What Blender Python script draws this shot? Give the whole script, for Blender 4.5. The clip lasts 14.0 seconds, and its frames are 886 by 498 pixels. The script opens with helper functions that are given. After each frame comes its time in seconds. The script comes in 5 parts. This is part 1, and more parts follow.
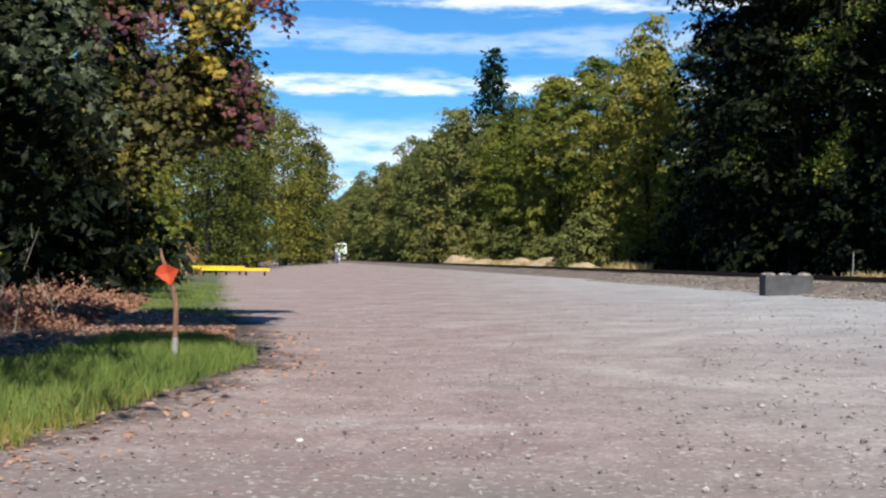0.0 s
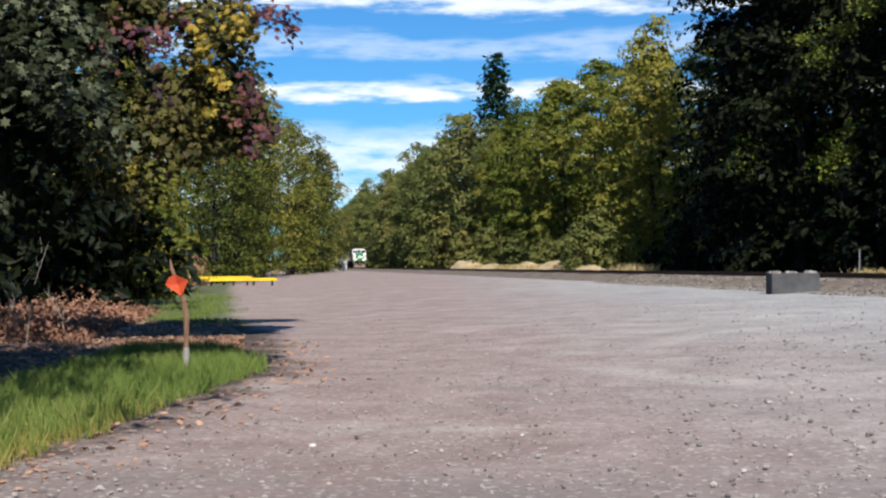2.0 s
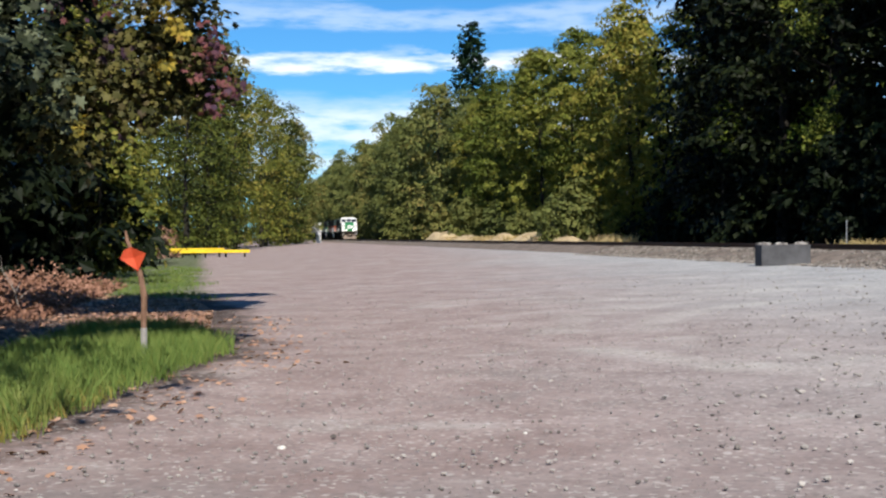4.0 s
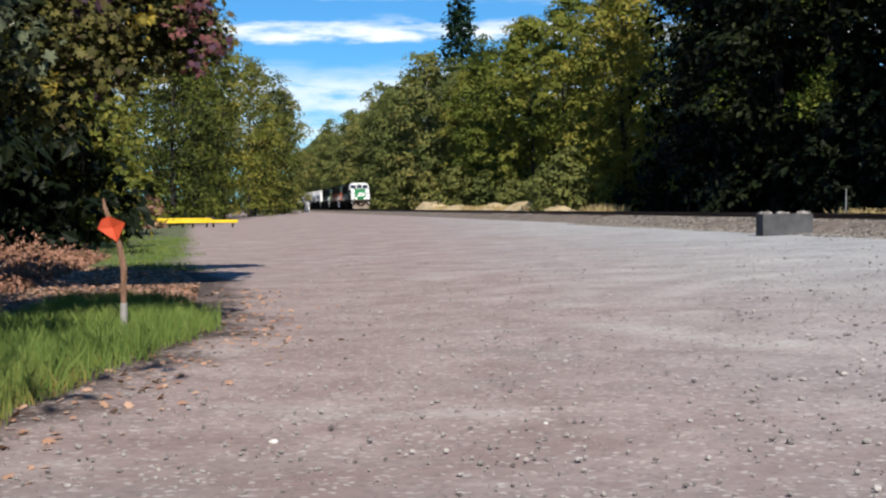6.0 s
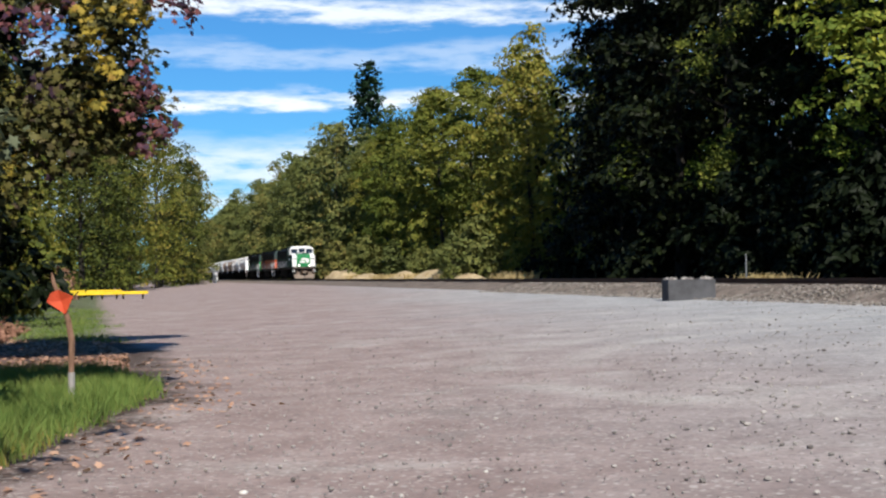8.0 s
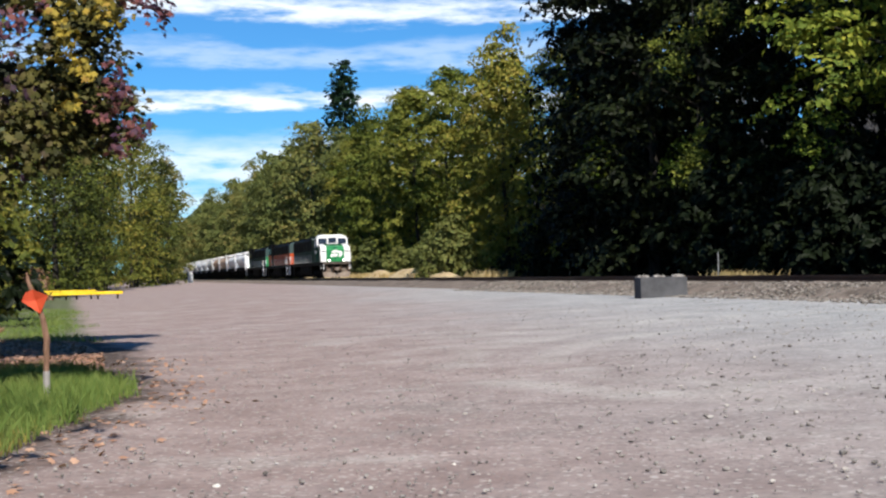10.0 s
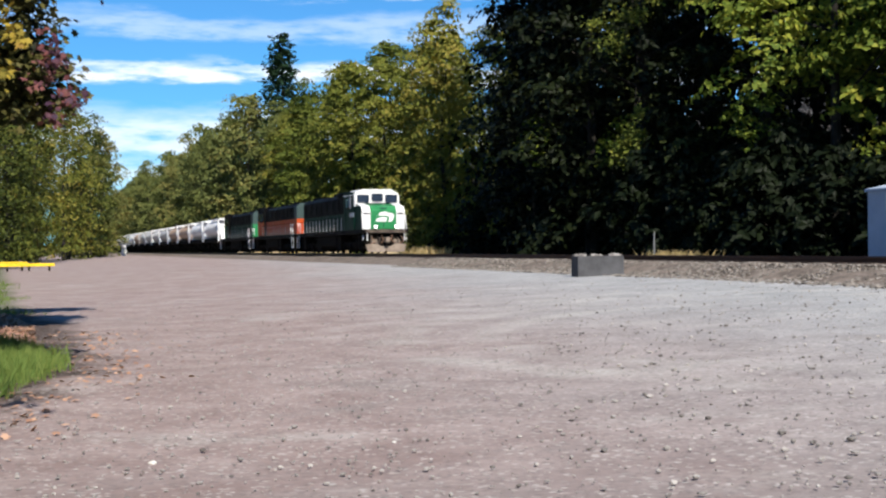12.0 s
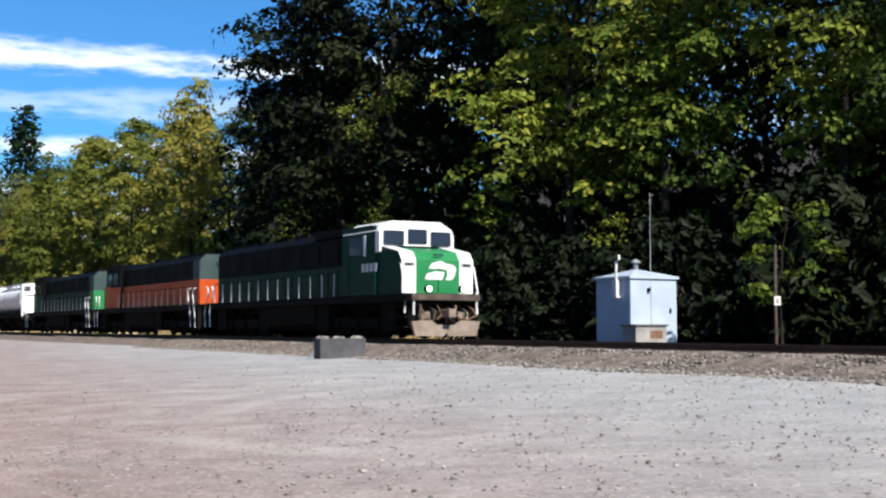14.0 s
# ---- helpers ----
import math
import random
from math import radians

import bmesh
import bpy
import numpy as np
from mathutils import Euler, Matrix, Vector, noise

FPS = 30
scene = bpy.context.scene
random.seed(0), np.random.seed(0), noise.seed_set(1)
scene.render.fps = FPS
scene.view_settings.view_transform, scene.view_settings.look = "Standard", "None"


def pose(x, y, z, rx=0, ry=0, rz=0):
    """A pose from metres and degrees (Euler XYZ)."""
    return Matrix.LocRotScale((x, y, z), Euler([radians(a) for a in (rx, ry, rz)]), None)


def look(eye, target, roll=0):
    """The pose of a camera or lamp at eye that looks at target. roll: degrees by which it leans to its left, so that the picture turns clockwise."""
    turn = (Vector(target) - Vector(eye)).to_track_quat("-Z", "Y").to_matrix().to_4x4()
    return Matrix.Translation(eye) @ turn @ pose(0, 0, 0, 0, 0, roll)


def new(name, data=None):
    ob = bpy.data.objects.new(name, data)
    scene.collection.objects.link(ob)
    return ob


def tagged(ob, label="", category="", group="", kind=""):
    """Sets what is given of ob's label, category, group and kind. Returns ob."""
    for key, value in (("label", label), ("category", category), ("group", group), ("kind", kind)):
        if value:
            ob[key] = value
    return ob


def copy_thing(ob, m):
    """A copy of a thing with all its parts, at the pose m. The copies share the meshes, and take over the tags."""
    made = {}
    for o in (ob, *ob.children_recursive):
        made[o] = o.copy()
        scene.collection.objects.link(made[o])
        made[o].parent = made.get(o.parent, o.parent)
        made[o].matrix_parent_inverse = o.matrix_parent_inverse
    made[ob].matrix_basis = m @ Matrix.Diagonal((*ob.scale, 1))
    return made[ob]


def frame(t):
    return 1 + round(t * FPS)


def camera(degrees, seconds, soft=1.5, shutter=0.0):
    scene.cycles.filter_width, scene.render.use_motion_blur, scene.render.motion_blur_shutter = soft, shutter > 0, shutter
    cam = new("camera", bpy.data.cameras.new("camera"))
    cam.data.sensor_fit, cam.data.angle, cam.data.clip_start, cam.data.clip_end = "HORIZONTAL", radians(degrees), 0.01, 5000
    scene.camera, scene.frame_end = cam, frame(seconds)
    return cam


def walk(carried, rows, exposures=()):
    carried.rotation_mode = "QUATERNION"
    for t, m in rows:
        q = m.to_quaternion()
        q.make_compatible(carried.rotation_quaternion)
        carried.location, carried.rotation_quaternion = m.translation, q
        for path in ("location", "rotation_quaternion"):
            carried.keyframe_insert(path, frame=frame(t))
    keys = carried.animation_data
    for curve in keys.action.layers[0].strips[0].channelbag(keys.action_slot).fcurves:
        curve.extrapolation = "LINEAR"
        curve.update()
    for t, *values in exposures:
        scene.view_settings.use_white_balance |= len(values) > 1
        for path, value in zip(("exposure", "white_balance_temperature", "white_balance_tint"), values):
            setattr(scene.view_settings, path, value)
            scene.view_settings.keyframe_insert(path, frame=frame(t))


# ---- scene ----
# ---- camera ----
cam = camera(38.23, 14.0, soft=2.3)
# seconds, x, y, z, yaw, pitch, lean
ROWS = (
    (0.0, 0.57, -1.15, 1.52, 7.963, 0.463, 0.776),
    (0.5, 0.46, -1.19, 1.49, 12.033, -0.139, 0.846),
    (1.0, 0.51, -1.36, 1.47, 12.168, 0.311, 0.444),
    (1.5, 0.59, -1.48, 1.47, 9.959, 0.735, -0.263),
    (2.0, 0.59, -1.30, 1.51, 8.255, 0.724, -0.478),
    (2.5, 0.48, -0.87, 1.52, 7.269, 0.424, -0.488),
    (3.0, 0.40, -0.50, 1.52, 7.079, 0.127, -0.501),
    (5.5, 0.02, 1.15, 1.49, 7.167, -1.698, -0.575),
    (6.0, -0.04, 1.28, 1.49, 6.604, -1.918, -0.567),
    (6.5, -0.21, 1.36, 1.52, 5.581, -0.756, -0.482),
    (7.0, -0.33, 1.29, 1.53, 4.515, 0.356, -0.461),
    (7.5, -0.35, 0.99, 1.53, 3.411, 0.640, -0.643),
    (8.0, -0.23, 0.23, 1.52, 2.429, 1.074, -1.183),
    (10.5, -0.16, -0.02, 1.51, 1.081, 0.933, -1.330),
    (11.0, -0.19, -0.04, 1.54, 0.590, 0.507, -1.215),
    (11.5, -0.22, -0.01, 1.51, -0.272, 0.101, -0.903),
    (12.0, -0.21, 0.10, 1.51, -1.462, -0.104, -0.677),
    (12.5, -0.30, 0.20, 1.53, -3.070, 0.702, -0.295),
    (13.0, -0.29, 0.16, 1.50, -4.924, 0.985, 0.034),
    (13.5, -0.09, 0.04, 1.50, -7.467, 1.718, -0.047),
    (14.0, 0.01, -0.52, 1.50, -12.537, 3.526, 0.005),
)
walk(cam, [(t, pose(x, y, z, 90 + p, 0, w) @ pose(0, 0, 0, 0, 0, r)) for t, x, y, z, w, p, r in ROWS],
     ((0.0, 0.70), (1.0, 0.64), (2.0, 0.64), (3.0, 0.68), (5.5, 0.62), (8.0, 0.59), (10.5, 0.70), (11.5, 0.72), (12.0, 0.74), (12.5, 0.60), (13.0, 0.72), (13.5, 0.74), (14.0, 0.84)))

# ---- world and sun ----
SUN_TO = Vector((0.305, -0.95, 0.92)).normalized()
world = bpy.data.worlds.new("sky")
scene.world = world
world.use_nodes = True


def nd(nt, kind, **sets):
    n = nt.nodes.new(kind)
    for k, v in sets.items():
        n.inputs[k].default_value = v
    return n


def math_node(nt, op, a, b=None, c=None, clamp=False):
    n = nt.nodes.new("ShaderNodeMath")
    n.operation, n.use_clamp = op, clamp
    for i, v in enumerate((a, b, c)):
        if v is None:
            continue
        if isinstance(v, (int, float)):
            n.inputs[i].default_value = v
        else:
            nt.links.new(v, n.inputs[i])
    return n.outputs[0]


def smooth(nt, v, lo, hi):
    n = nt.nodes.new("ShaderNodeMapRange")
    n.interpolation_type = "SMOOTHSTEP"
    nt.links.new(v, n.inputs["Value"])
    n.inputs["From Min"].default_value, n.inputs["From Max"].default_value = lo, hi
    return n.outputs["Result"]


def mix_rgb(nt, fac, a, b, blend="MIX"):
    n = nt.nodes.new("ShaderNodeMix")
    n.data_type, n.blend_type = "RGBA", blend
    for sock, v in ((n.inputs[0], fac), (n.inputs[6], a), (n.inputs[7], b)):
        if isinstance(v, (int, float)):
            sock.default_value = v
        elif isinstance(v, tuple):
            sock.default_value = (*v, 1)
        else:
            nt.links.new(v, sock)
    return n.outputs[2]


def noise_tex(nt, vec, scale, detail=4.0, rough=0.55):
    n = nd(nt, "ShaderNodeTexNoise", Scale=scale, Detail=detail, Roughness=rough)
    if vec is not None:
        nt.links.new(vec, n.inputs["Vector"])
    return n.outputs["Fac"]


def build_sky():
    nt = world.node_tree
    bg = nt.nodes["Background"]
    sky = nt.nodes.new("ShaderNodeTexSky")
    sky.sky_type, sky.sun_disc = "NISHITA", False
    sky.sun_elevation = math.asin(SUN_TO.z)
    sky.sun_rotation = math.atan2(SUN_TO.x, SUN_TO.y)
    sky.air_density, sky.dust_density, sky.ozone_density = 1.0, 0.3, 3.0
    co = nt.nodes.new("ShaderNodeTexCoord")
    sep = nt.nodes.new("ShaderNodeSeparateXYZ")
    nt.links.new(co.outputs["Generated"], sep.inputs[0])
    x, y, z = sep.outputs
    el = math_node(nt, "MULTIPLY", math_node(nt, "ARCSINE", z), 57.296)
    az = math_node(nt, "MULTIPLY", math_node(nt, "ARCTAN2", math_node(nt, "MULTIPLY", x, -1.0), y), 57.296)
    vec = nt.nodes.new("ShaderNodeCombineXYZ")
    nt.links.new(math_node(nt, "MULTIPLY", az, 0.12), vec.inputs[0])
    nt.links.new(math_node(nt, "MULTIPLY", el, 0.55), vec.inputs[1])
    n1 = noise_tex(nt, vec.outputs[0], 1.0, 7.0, 0.6)
    n2 = noise_tex(nt, vec.outputs[0], 3.1, 6.0, 0.6)
    # height bent by the wind, then streaks of cloud at several heights
    bent = math_node(nt, "ADD", el, math_node(nt, "MULTIPLY", math_node(nt, "SUBTRACT", n1, 0.5), 2.2))
    bent = math_node(nt, "ADD", bent, math_node(nt, "MULTIPLY", az, -0.015))
    bent = math_node(nt, "ADD", bent, math_node(nt, "MULTIPLY", math_node(nt, "SUBTRACT", n2, 0.5), 0.9))

    def streak(mid, half, power):
        d = math_node(nt, "ABSOLUTE", math_node(nt, "SUBTRACT", bent, mid))
        return math_node(nt, "MULTIPLY", math_node(nt, "SUBTRACT", 1.0, smooth(nt, d, half * 0.25, half)), power)

    m = streak(7.65, 0.55, 0.95)
    for mid, half, power in ((5.0, 1.5, 0.75), (9.6, 0.8, 0.35), (11.6, 0.75, 0.9), (3.0, 1.6, 0.55)):
        m = math_node(nt, "MAXIMUM", m, streak(mid, half, power))
    m = math_node(nt, "MULTIPLY", m, smooth(nt, n2, 0.22, 0.6), clamp=True)
    deep = mix_rgb(nt, 1.0, sky.outputs[0], (0.42, 1.0, 1.5), "MULTIPLY")
    col = mix_rgb(nt, m, deep, (13.0, 13.8, 14.6))
    nt.links.new(col, bg.inputs["Color"])
    bg.inputs["Strength"].default_value = 0.054


build_sky()
sun = new("sun", bpy.data.lights.new("sun", "SUN"))
sun.data.energy, sun.data.angle, sun.data.color = 5.0, radians(0.53), (1.0, 0.94, 0.85)
sun.matrix_world = look(SUN_TO * 100, (0, 0, 0))


# ---- materials ----
def surface(name, a, b, scale=3.0, rough=0.6, metal=0.0, bump=0.0, fine=40.0, spread=0.12, gloss=0.2):
    """Two colours by broad noise, grain by fine noise, and a bump."""
    m = bpy.data.materials.new(name)
    m.use_nodes = True
    nt = m.node_tree
    bs = nt.nodes["Principled BSDF"]
    co = nt.nodes.new("ShaderNodeTexCoord").outputs["Object"]
    big = smooth(nt, noise_tex(nt, co, scale, 5.0, 0.6), 0.3, 0.7)
    small = noise_tex(nt, co, fine, 3.0)
    col = mix_rgb(nt, big, a, b)
    dark = math_node(nt, "ADD", 1.0 - spread, math_node(nt, "MULTIPLY", small, spread * 2))
    hsv = nt.nodes.new("ShaderNodeHueSaturation")
    nt.links.new(dark, hsv.inputs["Value"])
    nt.links.new(col, hsv.inputs["Color"])
    nt.links.new(hsv.outputs[0], bs.inputs["Base Color"])
    rr = math_node(nt, "ADD", rough - 0.08, math_node(nt, "MULTIPLY", big, 0.16), clamp=True)
    nt.links.new(rr, bs.inputs["Roughness"])
    bs.inputs["Metallic"].default_value = metal
    bs.inputs["Specular IOR Level"].default_value = gloss
    if bump:
        bp = nd(nt, "ShaderNodeBump", Strength=bump, Distance=0.02)
        nt.links.new(small, bp.inputs["Height"])
        nt.links.new(bp.outputs[0], bs.inputs["Normal"])
    return m


def leaf_material(name, colours, clear=0.2, patch=0.12):
    """Leaves: each its own tint, patches of tint through the crown, light coming through."""
    m = bpy.data.materials.new(name)
    m.use_nodes = True
    nt = m.node_tree
    nt.nodes.remove(nt.nodes["Principled BSDF"])
    out = nt.nodes["Material Output"]
    geo = nt.nodes.new("ShaderNodeNewGeometry")
    info = nt.nodes.new("ShaderNodeObjectInfo")
    co = nt.nodes.new("ShaderNodeTexCoord").outputs["Object"]
    n = noise_tex(nt, co, patch, 2.0)
    v = math_node(nt, "ADD", math_node(nt, "MULTIPLY", geo.outputs["Random Per Island"], 0.45),
                  math_node(nt, "MULTIPLY", math_node(nt, "SUBTRACT", n, 0.25), 0.75))
    v = math_node(nt, "ADD", v, math_node(nt, "MULTIPLY", math_node(nt, "SUBTRACT", info.outputs["Random"], 0.5), 0.5), clamp=True)
    ramp = nt.nodes.new("ShaderNodeValToRGB")
    while len(ramp.color_ramp.elements) < len(colours):
        ramp.color_ramp.elements.new(0.5)
    for i, c in enumerate(colours):
        ramp.color_ramp.elements[i].position = i / (len(colours) - 1)
        ramp.color_ramp.elements[i].color = (*c, 1)
    nt.links.new(v, ramp.inputs[0])
    d = nd(nt, "ShaderNodeBsdfPrincipled", Roughness=0.55)
    d.inputs["Specular IOR Level"].default_value = 0.08
    tr = nt.nodes.new("ShaderNodeBsdfTranslucent")
    nt.links.new(ramp.outputs[0], d.inputs["Base Color"])
    warm = mix_rgb(nt, 1.0, ramp.outputs[0], (1.3, 1.25, 0.6), "MULTIPLY")
    nt.links.new(warm, tr.inputs[0])
    mx = nd(nt, "ShaderNodeMixShader", Fac=clear)
    nt.links.new(d.outputs[0], mx.inputs[1])
    nt.links.new(tr.outputs[0], mx.inputs[2])
    nt.links.new(mx.outputs[0], out.inputs[0])
    return m


def glass_material(name, tint=(0.02, 0.03, 0.05)):
    m = bpy.data.materials.new(name)
    m.use_nodes = True
    bs = m.node_tree.nodes["Principled BSDF"]
    bs.inputs["Base Color"].default_value = (*tint, 1)
    bs.inputs["Roughness"].default_value = 0.06
    bs.inputs["Specular IOR Level"].default_value = 0.1
    return m


def glow_material(name, colour, power):
    m = bpy.data.materials.new(name)
    m.use_nodes = True
    bs = m.node_tree.nodes["Principled BSDF"]
    bs.inputs["Emission Color"].default_value = (*colour, 1)
    bs.inputs["Emission Strength"].default_value = power
    return m


# the track: a straight line past the camera; q metres to the camera's side of it, s metres away along it
B0 = Vector((22.08, 0.0))
U = Vector((0.2786, -0.9604))
N = Vector((0.9604, 0.2786))
RAIL = 1.1


def qs(x, y):
    d = Vector((x, y)) - B0
    return -d.dot(N), -d.dot(U)


def bed(q):
    """Height of the ground at q."""
    if q > 3.3:
        return 0.54 * max(0.0, 1 - (q - 3.3) / 15.7)
    if q > -3.3:
        return 0.62 - 0.08 * q / 3.3
    return 0.7 + 0.45 * min(max(0.0, -q - 16.0), 36.0)


def at(q, s, z=None):
    p = B0 - N * q - U * s
    return Vector((p.x, p.y, bed(q) if z is None else z))


def height(x, y):
    return bed(qs(x, y)[0])


def ground_material():
    m = bpy.data.materials.new("ground")
    m.use_nodes = True
    nt = m.node_tree
    bs = nt.nodes["Principled BSDF"]
    pos = nt.nodes.new("ShaderNodeNewGeometry").outputs["Position"]
    sep = nt.nodes.new("ShaderNodeSeparateXYZ")
    nt.links.new(pos, sep.inputs[0])
    x, y, z = sep.outputs
    n_big = noise_tex(nt, pos, 0.12, 4.0, 0.6)
    n_mid = noise_tex(nt, pos, 0.9, 5.0, 0.65)
    n_fine = noise_tex(nt, pos, 8.0, 5.0, 0.75)
    n_grit = noise_tex(nt, pos, 70.0, 2.0, 0.6)
    flat = nt.nodes.new("ShaderNodeMapping")
    flat.inputs["Scale"].default_value = (0.7, 1.1, 1.0)
    flat.inputs["Rotation"].default_value = (0, 0, radians(-14))
    nt.links.new(pos, flat.inputs["Vector"])
    n_streak = noise_tex(nt, flat.outputs[0], 0.5, 5.0, 0.65)
    # gravel: browner dirt towards the trees, grey crushed rock towards the track
    grey = mix_rgb(nt, smooth(nt, n_mid, 0.3, 0.7), (0.245, 0.25, 0.252), (0.325, 0.325, 0.324))
    dirt = mix_rgb(nt, smooth(nt, n_mid, 0.3, 0.7), (0.205, 0.15, 0.138), (0.29, 0.228, 0.213))
    side = math_node(nt, "ADD", math_node(nt, "ADD", x, math_node(nt, "MULTIPLY", y, 0.16)), math_node(nt, "MULTIPLY", math_node(nt, "SUBTRACT", n_big, 0.5), 7.0))
    lot = mix_rgb(nt, smooth(nt, side, -0.5, 12.0), dirt, grey)
    lot = mix_rgb(nt, math_node(nt, "MULTIPLY", smooth(nt, n_streak, 0.52, 0.72), 0.5), lot, (0.40, 0.385, 0.36))
    lot = mix_rgb(nt, math_node(nt, "MULTIPLY", math_node(nt, "SUBTRACT", 1.0, smooth(nt, n_streak, 0.28, 0.45)), 0.55), lot, (0.19, 0.17, 0.16))
    # coarse dark grit where cars turn in
    grit = math_node(nt, "MULTIPLY", math_node(nt, "SUBTRACT", 1.0, smooth(nt, math_node(nt, "ADD", y, math_node(nt, "MULTIPLY", n_streak, 5.0)), 8.5, 12.5)), smooth(nt, n_mid, 0.3, 0.6))
    lot = mix_rgb(nt, math_node(nt, "MULTIPLY", grit, 0.6), lot, (0.12, 0.11, 0.108))
    # pale wheel tracks curving over the lot
    for cx, cy, rad in ((7.5, 19.0, 6.5), (7.9, 19.5, 8.3), (-2.0, 44.0, 16.0), (-2.4, 44.5, 18.0)):
        dx, dy = math_node(nt, "SUBTRACT", x, cx), math_node(nt, "SUBTRACT", y, cy)
        ring = math_node(nt, "SQRT", math_node(nt, "ADD", math_node(nt, "MULTIPLY", dx, dx), math_node(nt, "MULTIPLY", dy, dy)))
        ring = math_node(nt, "ADD", ring, math_node(nt, "MULTIPLY", math_node(nt, "SUBTRACT", n_mid, 0.5), 1.2))
        ring = math_node(nt, "ABSOLUTE", math_node(nt, "SUBTRACT", ring, rad))
        ring = math_node(nt, "MULTIPLY", math_node(nt, "SUBTRACT", 1.0, smooth(nt, ring, 0.1, 0.5)), math_node(nt, "MULTIPLY", smooth(nt, n_big, 0.4, 0.6), 0.4))
        lot = mix_rgb(nt, ring, lot, (0.43, 0.415, 0.38))
    # beside the lot: litter and soil
    soil = mix_rgb(nt, smooth(nt, n_fine, 0.35, 0.65), (0.015, 0.011, 0.009), (0.085, 0.056, 0.044))
    green = mix_rgb(nt, smooth(nt, n_fine, 0.3, 0.7), (0.045, 0.06, 0.024), (0.11, 0.125, 0.055))
    litter = mix_rgb(nt, smooth(nt, n_fine, 0.35, 0.65), (0.05, 0.03, 0.022), (0.20, 0.125, 0.10))
    off = mix_rgb(nt, smooth(nt, n_mid, 0.5, 0.62), soil, litter)
    # a strip of lawn between the litter and the far end of the lot
    lawn = math_node(nt, "MULTIPLY", smooth(nt, math_node(nt, "ADD", y, math_node(nt, "MULTIPLY", n_mid, 8.0)), 33.0, 40.0), smooth(nt, math_node(nt, "ADD", x, math_node(nt, "MULTIPLY", y, 0.36)), -4.5, -1.5))
    off = mix_rgb(nt, lawn, off, green)
    edge = -4.0
    for start, slope in ((16.0, -0.3), (26.0, -0.12), (36.0, 0.1)):
        edge = math_node(nt, "ADD", math_node(nt, "MULTIPLY", math_node(nt, "MAXIMUM", math_node(nt, "SUBTRACT", y, start), 0.0), slope), edge)
    d = math_node(nt, "SUBTRACT", x, edge)
    d = math_node(nt, "ADD", d, math_node(nt, "MULTIPLY", math_node(nt, "SUBTRACT", n_mid, 0.5), 1.8))
    col = mix_rgb(nt, smooth(nt, d, -0.6, 0.5), off, lot)
    # beyond the track: forest floor painted near-black for the wood's shade, dry grass on the verge
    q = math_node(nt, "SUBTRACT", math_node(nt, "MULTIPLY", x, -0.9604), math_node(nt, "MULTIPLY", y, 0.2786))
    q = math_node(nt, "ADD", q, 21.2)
    shade_floor = mix_rgb(nt, smooth(nt, n_fine, 0.35, 0.65), (0.007, 0.006, 0.0045), (0.022, 0.018, 0.012))
    col = mix_rgb(nt, smooth(nt, q, -4.2, -3.0), shade_floor, col)
    vor = nd(nt, "ShaderNodeTexVoronoi", Scale=26.0)
    nt.links.new(pos, vor.inputs["Vector"])
    pebble = nt.nodes.new("ShaderNodeSeparateColor")
    nt.links.new(vor.outputs["Color"], pebble.inputs[0])
    odd = math_node(nt, "MULTIPLY", smooth(nt, pebble.outputs[0], 0.75, 1.0), 0.45)
    col = mix_rgb(nt, odd, col, (0.12, 0.105, 0.10))
    odd = math_node(nt, "MULTIPLY", smooth(nt, pebble.outputs[1], 0.85, 1.0), 0.45)
    col = mix_rgb(nt, odd, col, (0.5, 0.48, 0.45))
    val = math_node(nt, "ADD", 0.42, math_node(nt, "ADD", math_node(nt, "MULTIPLY", n_fine, 0.76), math_node(nt, "MULTIPLY", n_grit, 0.4)))
    hsv = nt.nodes.new("ShaderNodeHueSaturation")
    nt.links.new(val, hsv.inputs["Value"])
    nt.links.new(col, hsv.inputs["Color"])
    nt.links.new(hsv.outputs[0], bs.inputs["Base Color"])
    bs.inputs["Roughness"].default_value = 0.95
    bs.inputs["Specular IOR Level"].default_value = 0.2
    bp = nd(nt, "ShaderNodeBump", Strength=0.4, Distance=0.02)
    nt.links.new(math_node(nt, "ADD", n_fine, math_node(nt, "MULTIPLY", n_grit, 0.6)), bp.inputs["Height"])
    nt.links.new(bp.outputs[0], bs.inputs["Normal"])
    return m


M_GROUND = ground_material()
M_BALLAST = surface("ballast", (0.085, 0.068, 0.055), (0.19, 0.155, 0.13), 2.0, 0.95, 0, 1.0, 9.0, 0.5)
M_CRUSHED = surface("crushed_rock", (0.05, 0.043, 0.037), (0.27, 0.24, 0.21), 5.0, 0.95, 0, 0.4, 30.0, 0.3)
M_STONE = surface("stone", (0.08, 0.07, 0.065), (0.36, 0.335, 0.31), 3.7, 0.9, 0, 0.4, 30.0, 0.25)
M_WHITESTONE = surface("pale_stone", (0.4, 0.38, 0.35), (0.55, 0.53, 0.49), 12.0, 0.85, 0, 0.3, 60.0, 0.15)
M_RAIL = surface("rail_steel", (0.06, 0.035, 0.025), (0.1, 0.06, 0.045), 3.0, 0.6, 0.5, 0.2)
M_TIE = surface("tie_wood", (0.045, 0.035, 0.03), (0.10, 0.08, 0.065), 2.0, 0.9, 0, 0.5, 30.0, 0.3)
M_CONCRETE = surface("concrete", (0.05, 0.05, 0.053), (0.085, 0.085, 0.09), 1.6, 0.9, 0, 0.4, 25.0, 0.2)
